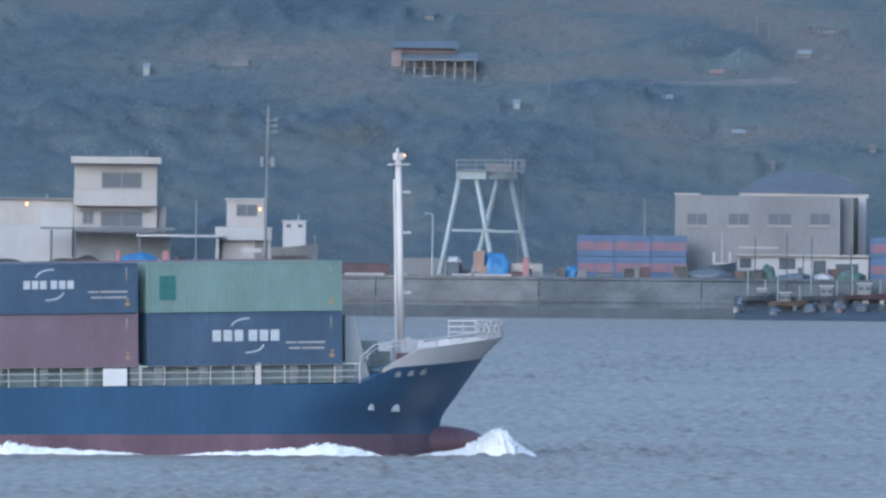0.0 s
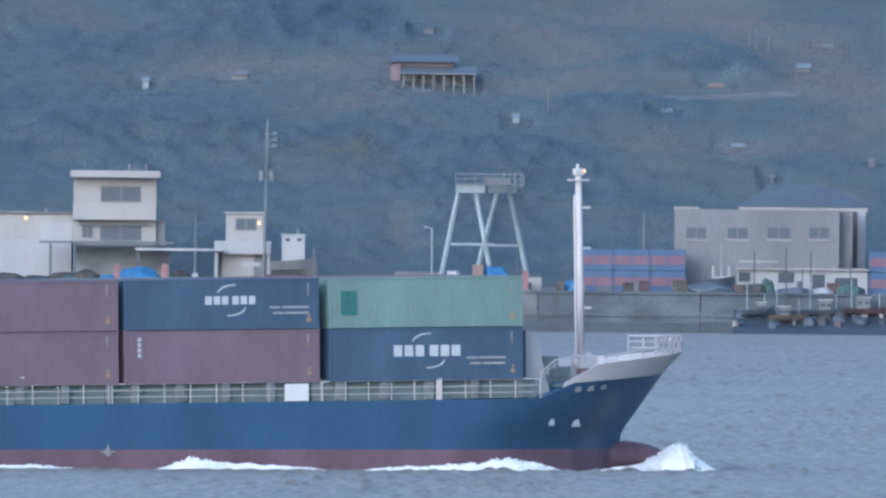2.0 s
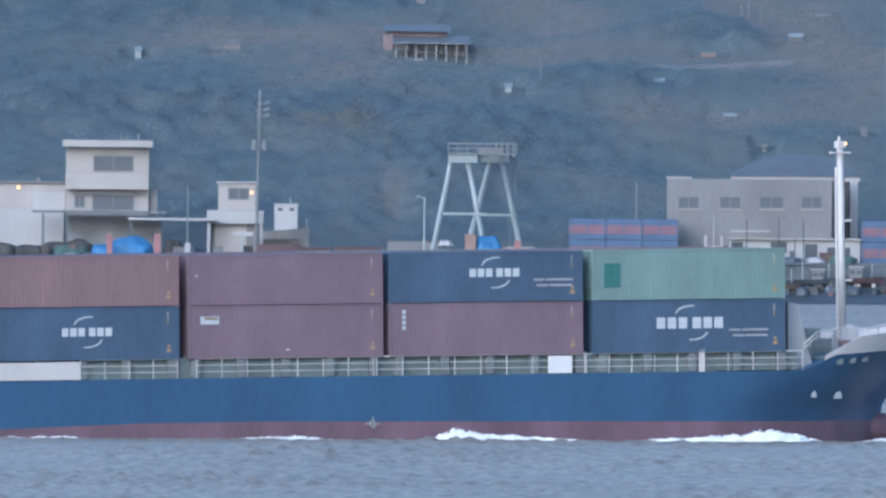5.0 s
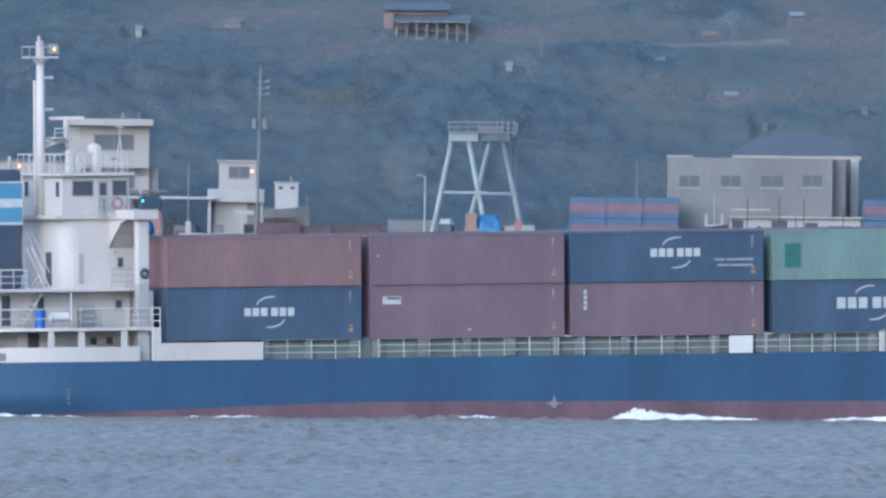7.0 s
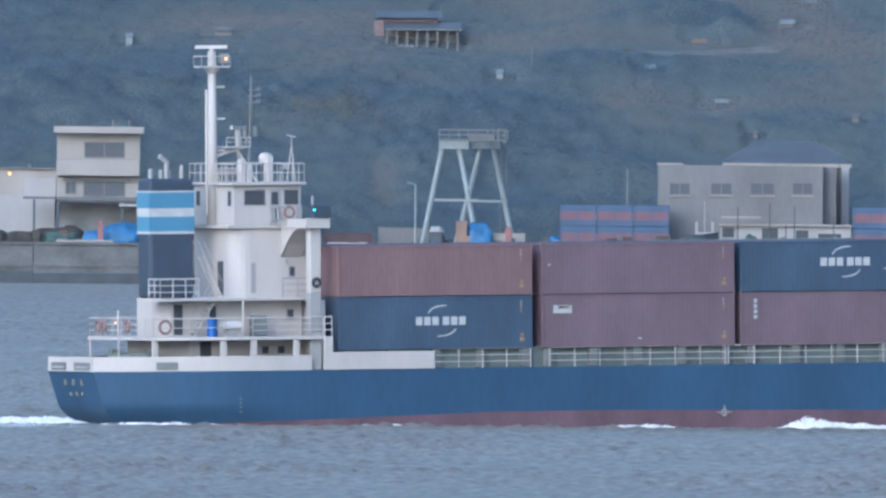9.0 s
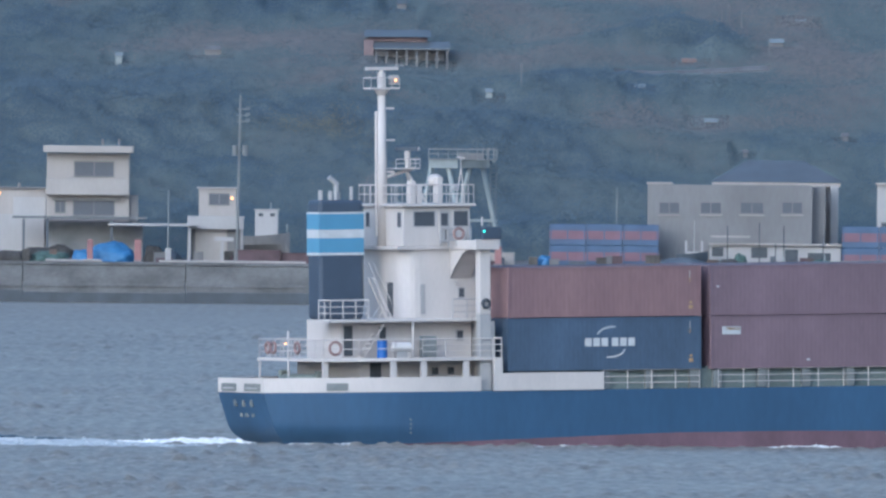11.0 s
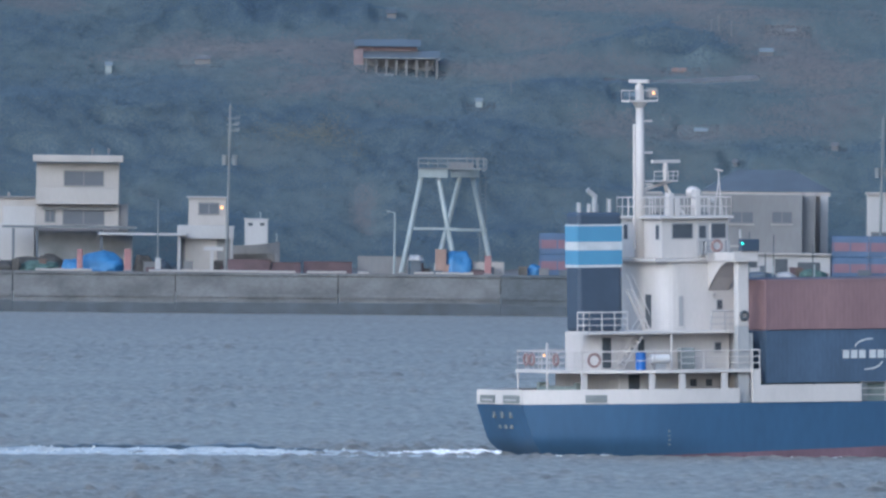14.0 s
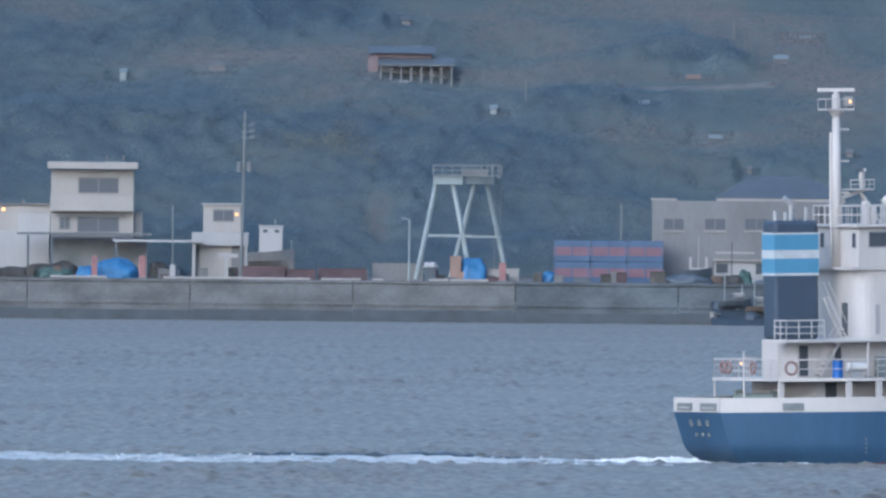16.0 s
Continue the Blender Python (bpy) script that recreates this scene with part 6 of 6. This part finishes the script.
# ---- small clutter along the quay's edge ----
def build_clutter():
    rng = random.Random(8)
    for k in range(46):
        x = rng.uniform(-46, 46)
        if -33 < x < -26:
            continue
        w, h = rng.uniform(0.4, 1.6), rng.uniform(0.25, 1.1)
        mat = rng.choice((M_WOOD, M_ROPE, M_ROPE, M_CONC, M_MAROON, M_MAROON, M_ROOF))
        crate_thing("yard_crate", "weathered crate standing in the yard", "crate", x, x + w, 3.97, 3.97 + h, 4453.6 + 0.04 * k, 4454.4 + 0.04 * k, mat, rng.choice((0, 2, 3)), "crates in the yard")
    # pale fender logs and hoses along the edge
    for (a, b) in ((-24.87, 3.29), (-19.94, 3.34)), ((-19.66, 3.29), (-10.61, 3.32)), ((-9.52, 3.49), (-5.68, 3.48)), ((-4.58, 3.54), (-3.48, 3.55)), ((0.91, 3.59), (2.83, 3.61)), ((2.99, 3.72), (6.67, 3.76)), ((-35.86, 4.23), (-30.37, 4.28)):
        bm = bmesh.new()
        n = max(3, int((b[0] - a[0]) / 0.8))
        for i in range(n):
            f0, f1 = i / n, (i + 1) / n
            z = 4.08
            rod(bm, (a[0] + (b[0] - a[0]) * f0, 4450.6, z + rng.uniform(-0.02, 0.05)), (a[0] + (b[0] - a[0]) * f1, 4450.6, z + rng.uniform(-0.02, 0.05)), 0.12, n=8)
        thing("fender_hose", bm, M_RENDER, "pale fender hose lying on the quay edge", "hose", "hoses on the quay")
    (a0, c0), (a1, c1) = (-9.86, 5.36), (-5.13, 3.97)
    crate_thing("pipe_rack", "rusty red rack of pipes", "rack", a0, a1, 3.97, c0 - 0.3, 4456.5, 4458, M_MAROON, 5)
    (a0, c0), (a1, c1) = (-17.22, 5.50), (-13.09, 4.45)
    crate_thing("pipe_rack", "rusty red rack of pipes", "rack", a0, a1, 3.97, c0 - 0.3, 4454.2, 4455.4, M_MAROON, 4)
    crate_thing("pipe_rack", "rusty red rack of pipes", "rack", -12.95, -10.1, 3.97, 4.95, 4454.6, 4455.8, M_MAROON, 4)
    (a0, c0), (a1, c1) = (-4.60, 5.63), (0.35, 4.19)
    crate_thing("block_pile", "pale grey pile of concrete blocks", "blocks", a0, a1, 3.97, c0, 4459, 4461, M_CONC, 4)
    for k, (a, b, z, y, mat) in enumerate(((-44.5, -40.2, 5.2, 4456.0, M_ROPE), (-41.4, -37.6, 5.0, 4456.6, M_ROPE), (-38.9, -34.8, 5.3, 4457.0, M_ROPE), (-36.2, -32.8, 5.5, 4458.2, M_ROPE),
                                           (-26.4, -24.4, 5.7, 4457.2, M_ROPE), (-25.0, -22.7, 5.2, 4456.4, M_WEED))):
        heap("yard_heap", "dark lumpy heap under old netting in the yard", "heap", a, b, 3.93, z, y, mat, 80 + k, "heaps in the yard")
    d = root_of("boat_davit", pose(-18.75, 4453.8, 3.97), "white painted davit with a short arm", "davit")
    part("post", Box(-0.16, 0.16, -0.16, 0.16, 0, 2.1, bevel=0.03), M_WALLW, d)
    part("arm", Box(-0.75, 1.1, -0.18, 0.18, 2.1, 2.5, bevel=0.04), M_WALLW, d)
    (a0, c0), (a1, c1) = (-24.27, 5.28), (-23.72, 4.41)
    crate_thing("control_box", "white pillar control box", "box", a0, a1, 3.97, c0, 4453.2, 4453.6, M_WALLW)


build_clutter()
for k, ((_a, _b), (_c, _d), _m) in enumerate((((29.31, 4.85), (31.63, 3.67), M_ROPE), ((30.79, 5.31), (32.29, 3.68), M_NET), ((32.50, 4.34), (36.02, 3.60), M_ROOF), ((36.01, 4.26), (37.94, 3.62), M_WALLW), ((38.31, 4.83), (40.95, 3.65), M_NET), ((23.82, 5.02), (28.33, 4.08), M_ROOF))):
    heap("fishing_gear", "loose heap of fishing gear on the quay", "heap", _a, _c, 3.95, max(_b, 4.5), 4452.6 + 0.3 * k, _m, 20 + k, "gear on the quay")


# ---- hillside buildings ----
def build_hut():
    (a0, c0), (a1, c1) = (-5.28, 26.27), (3.08, 23.34)
    k = 4535.0
    yh = hillside_y((a0 + a1) / 2, c1) + 1.0
    s = yh / k
    h = root_of("hillside_house", pose(0, 0, 0), "faded red house with grey roof and veranda posts", "house")
    zb = c1 - 1.2
    part("wall", Box(a0 + 0.4, a0 + 6.3, yh + 1.5, yh + 7, zb, c0, bevel=0.03), M_BRICK, h)
    part("end_wall", Box(a0, a0 + 1.0, yh + 0.6, yh + 6, zb, c0 - 0.3, bevel=0.03), M_BRICK, h)
    (r0, d0), (r1, d1) = (-5.23, 26.89), (1.37, 26.23)
    bm = bmesh.new()
    prism(bm, [(r0, yh + 0.8, d1), (r0, yh + 4.2, d0 + 0.05), (r0, yh + 7.6, d1)], (r1 - r0, 0, 0))
    part("roof", bm, M_SLATE, h, "grey sheet-metal roof")
    (v0, e0), (v1, e1) = (-4.32, 25.56), (3.29, 25.13)
    bm = bmesh.new()
    prism(bm, [(v0, yh - 1.2, e1), (v0, yh + 1.6, e0 + 0.25), (v0, yh + 1.6, e0 + 0.05), (v0, yh - 1.2, e1 - 0.15)], (v1 - v0, 0, 0))
    part("veranda_roof", bm, M_SLATE, h, "grey lean-to veranda roof")
    part("veranda_wall", Box(v0 + 0.3, v1 - 0.5, yh + 0.6, yh + 0.8, zb, e0), M_CONC, h)
    for i in range(8):
        x = v0 + 0.3 + (v1 - v0 - 0.6) * i / 7
        part("post", Box(x - 0.09, x + 0.09, yh - 1.0, yh - 0.85, zb, e1 - 0.05), M_CONC, h)
    part("veranda_floor", Box(v0, v1 - 0.3, yh - 1.2, yh + 1.4, zb - 0.9, zb + 0.15), M_CONC, h)
    (p0, q0), (p1, q1) = (-3.07, 23.50), (-1.39, 23.29)
    part("bench", Box(p0, p1, yh - 1.5, yh - 1.25, q1, q0), M_WALLW, h)


build_hut()


def shed(px, pz, w, h, mat_roof, mat_wall, label):
    y = hillside_y(px, pz)
    s = root_of("hillside_shed", pose(px, y, hill(px, y) - 0.15), label, "shed", "sheds on the hillside")
    part("wall", Box(-w / 2, w / 2, 0, 2.0, 0, h, bevel=0.02), mat_wall, s)
    bm = bmesh.new()
    prism(bm, [(-w / 2 - 0.08, -0.15, h), (-w / 2 - 0.08, 1.0, h + 0.4), (-w / 2 - 0.08, 2.1, h)], (w + 0.16, 0, 0))
    part("roof", bm, mat_roof, s)


for (p, w, h, r, m, l) in (
        ((-29.54, 23.07), 0.8, 1.3, M_STEEL, M_STEEL, "tiny pale shed among dark trees"), ((7.16, 20.01), 0.8, 0.9, M_STEEL, M_STEEL, "tiny pale shed among dark trees"),
        ((26.97, 23.78), 1.7, 0.3, M_ORANGE, M_ORANGE, "small shed with a tan roof"), ((29.09, 17.73), 1.6, 0.4, M_STEEL, M_CONC, "low shed with grey metal roof"),
        ((35.68, 25.55), 1.7, 0.7, M_STEEL, M_CONC, "small shed with pale roof"), ((38.05, 27.95), 1.3, 0.25, M_STEEL, M_CONC, "low shed with grey metal roof"),
        ((42.29, 16.19), 0.8, 0.8, M_CONC, M_CONC, "tiny grey shed on the slope"), ((-1.56, 28.92), 1.2, 0.8, M_SLATE, M_CONC, "low shed with grey metal roof"),
        ((22.03, 21.27), 1.3, 0.2, M_STEEL, M_CONC, "low shed with grey metal roof"), ((-20.24, 24.23), 2.0, 0.8, M_CONC, M_CONC, "grey hut on the open slope"),
        ((32.42, 14.50), 0.5, 0.7, M_CONC, M_CONC, "tiny grey shed on the slope"), ((-23.06, 12.75), 0.8, 0.6, M_CONC, M_CONC, "grey hut on the open slope")):
    shed(p[0], p[1], w * 0.78, h * 0.8, r, m, l)
for (p, q) in ((10.33, 20.60), (10.30, 23.95)), ((30.24, 27.42), (30.22, 29.38)), ((30.97, 27.43), (30.95, 29.78)), ((32.21, 27.33), (32.19, 29.23)), ((34.88, 24.53), (34.86, 26.21)):
    y = hillside_y(p[0], p[1]) - 0.5
    z = hill(p[0], y)
    thing("field_pole", Rod((p[0], y, z - 0.3), (p[0], y, z + q[1] - p[1]), 0.05), M_CONC, "thin grey pole standing on the slope", "pole", "poles on the slope")


# ---- farm track across the slope ----
def build_track():
    bm = bmesh.new()
    rows = []
    n = 26
    for i in range(n + 1):
        x = TRACK[0] + (TRACK[1] - TRACK[0]) * i / n
        y = track_y(x)
        rows.append([bm.verts.new((x, yy, hill(x, yy) + dz)) for yy, dz in ((y, -0.5), (y, 0.16), (y + 1.0, 0.2), (y + 1.1, -0.5))])
    for i in range(n):
        for k in range(3):
            bm.faces.new((rows[i][k], rows[i + 1][k], rows[i + 1][k + 1], rows[i][k + 1]))
    thing("farm_track", bm, M_QUAYP, "dull grey farm track along the hillside", "track", kind="structure")


build_track()


# ---- turning radar scanners ----
def scanner(name, length, z, x):
    bm = Box(-length / 2, length / 2, -0.12, 0.06, -0.10, 0.10, bevel=0.03)
    s = part(name, bm, M_WHITE, ship, "white turning radar scanner")
    part("scanner_back", Box(-length / 2 - 0.01, length / 2 + 0.01, 0.03, 0.12, -0.11, 0.11), M_ROOF, s)
    part("scanner_hub", Rod((0, 0, -0.22), (0, 0, -0.10), 0.14, n=10), M_WHITE, s)
    return s, Matrix.Translation((x, 0, z))


SCANNERS = [(*scanner("radar_scanner", 2.1, 21.52, 9.0), 8.8), (*scanner("radar_scanner", 2.0, 16.95, 10.6), 9.45)]


# ---- what moves ----
def motions():
    for ob, m in AFLOAT:
        walk(ob, [(t, ship_at(t) @ m) for t in TIMES])
    for ob, m, t0 in SCANNERS:
        walk(ob, [(0.4 * k, m @ pose(0, 0, 0, 0, 0, -26.0 - 150.0 * (0.4 * k - t0))) for k in range(41)])
    walk(water, [(t, pose(-0.5 * t, -0.6 * t, 0)) for t in TIMES])


motions()
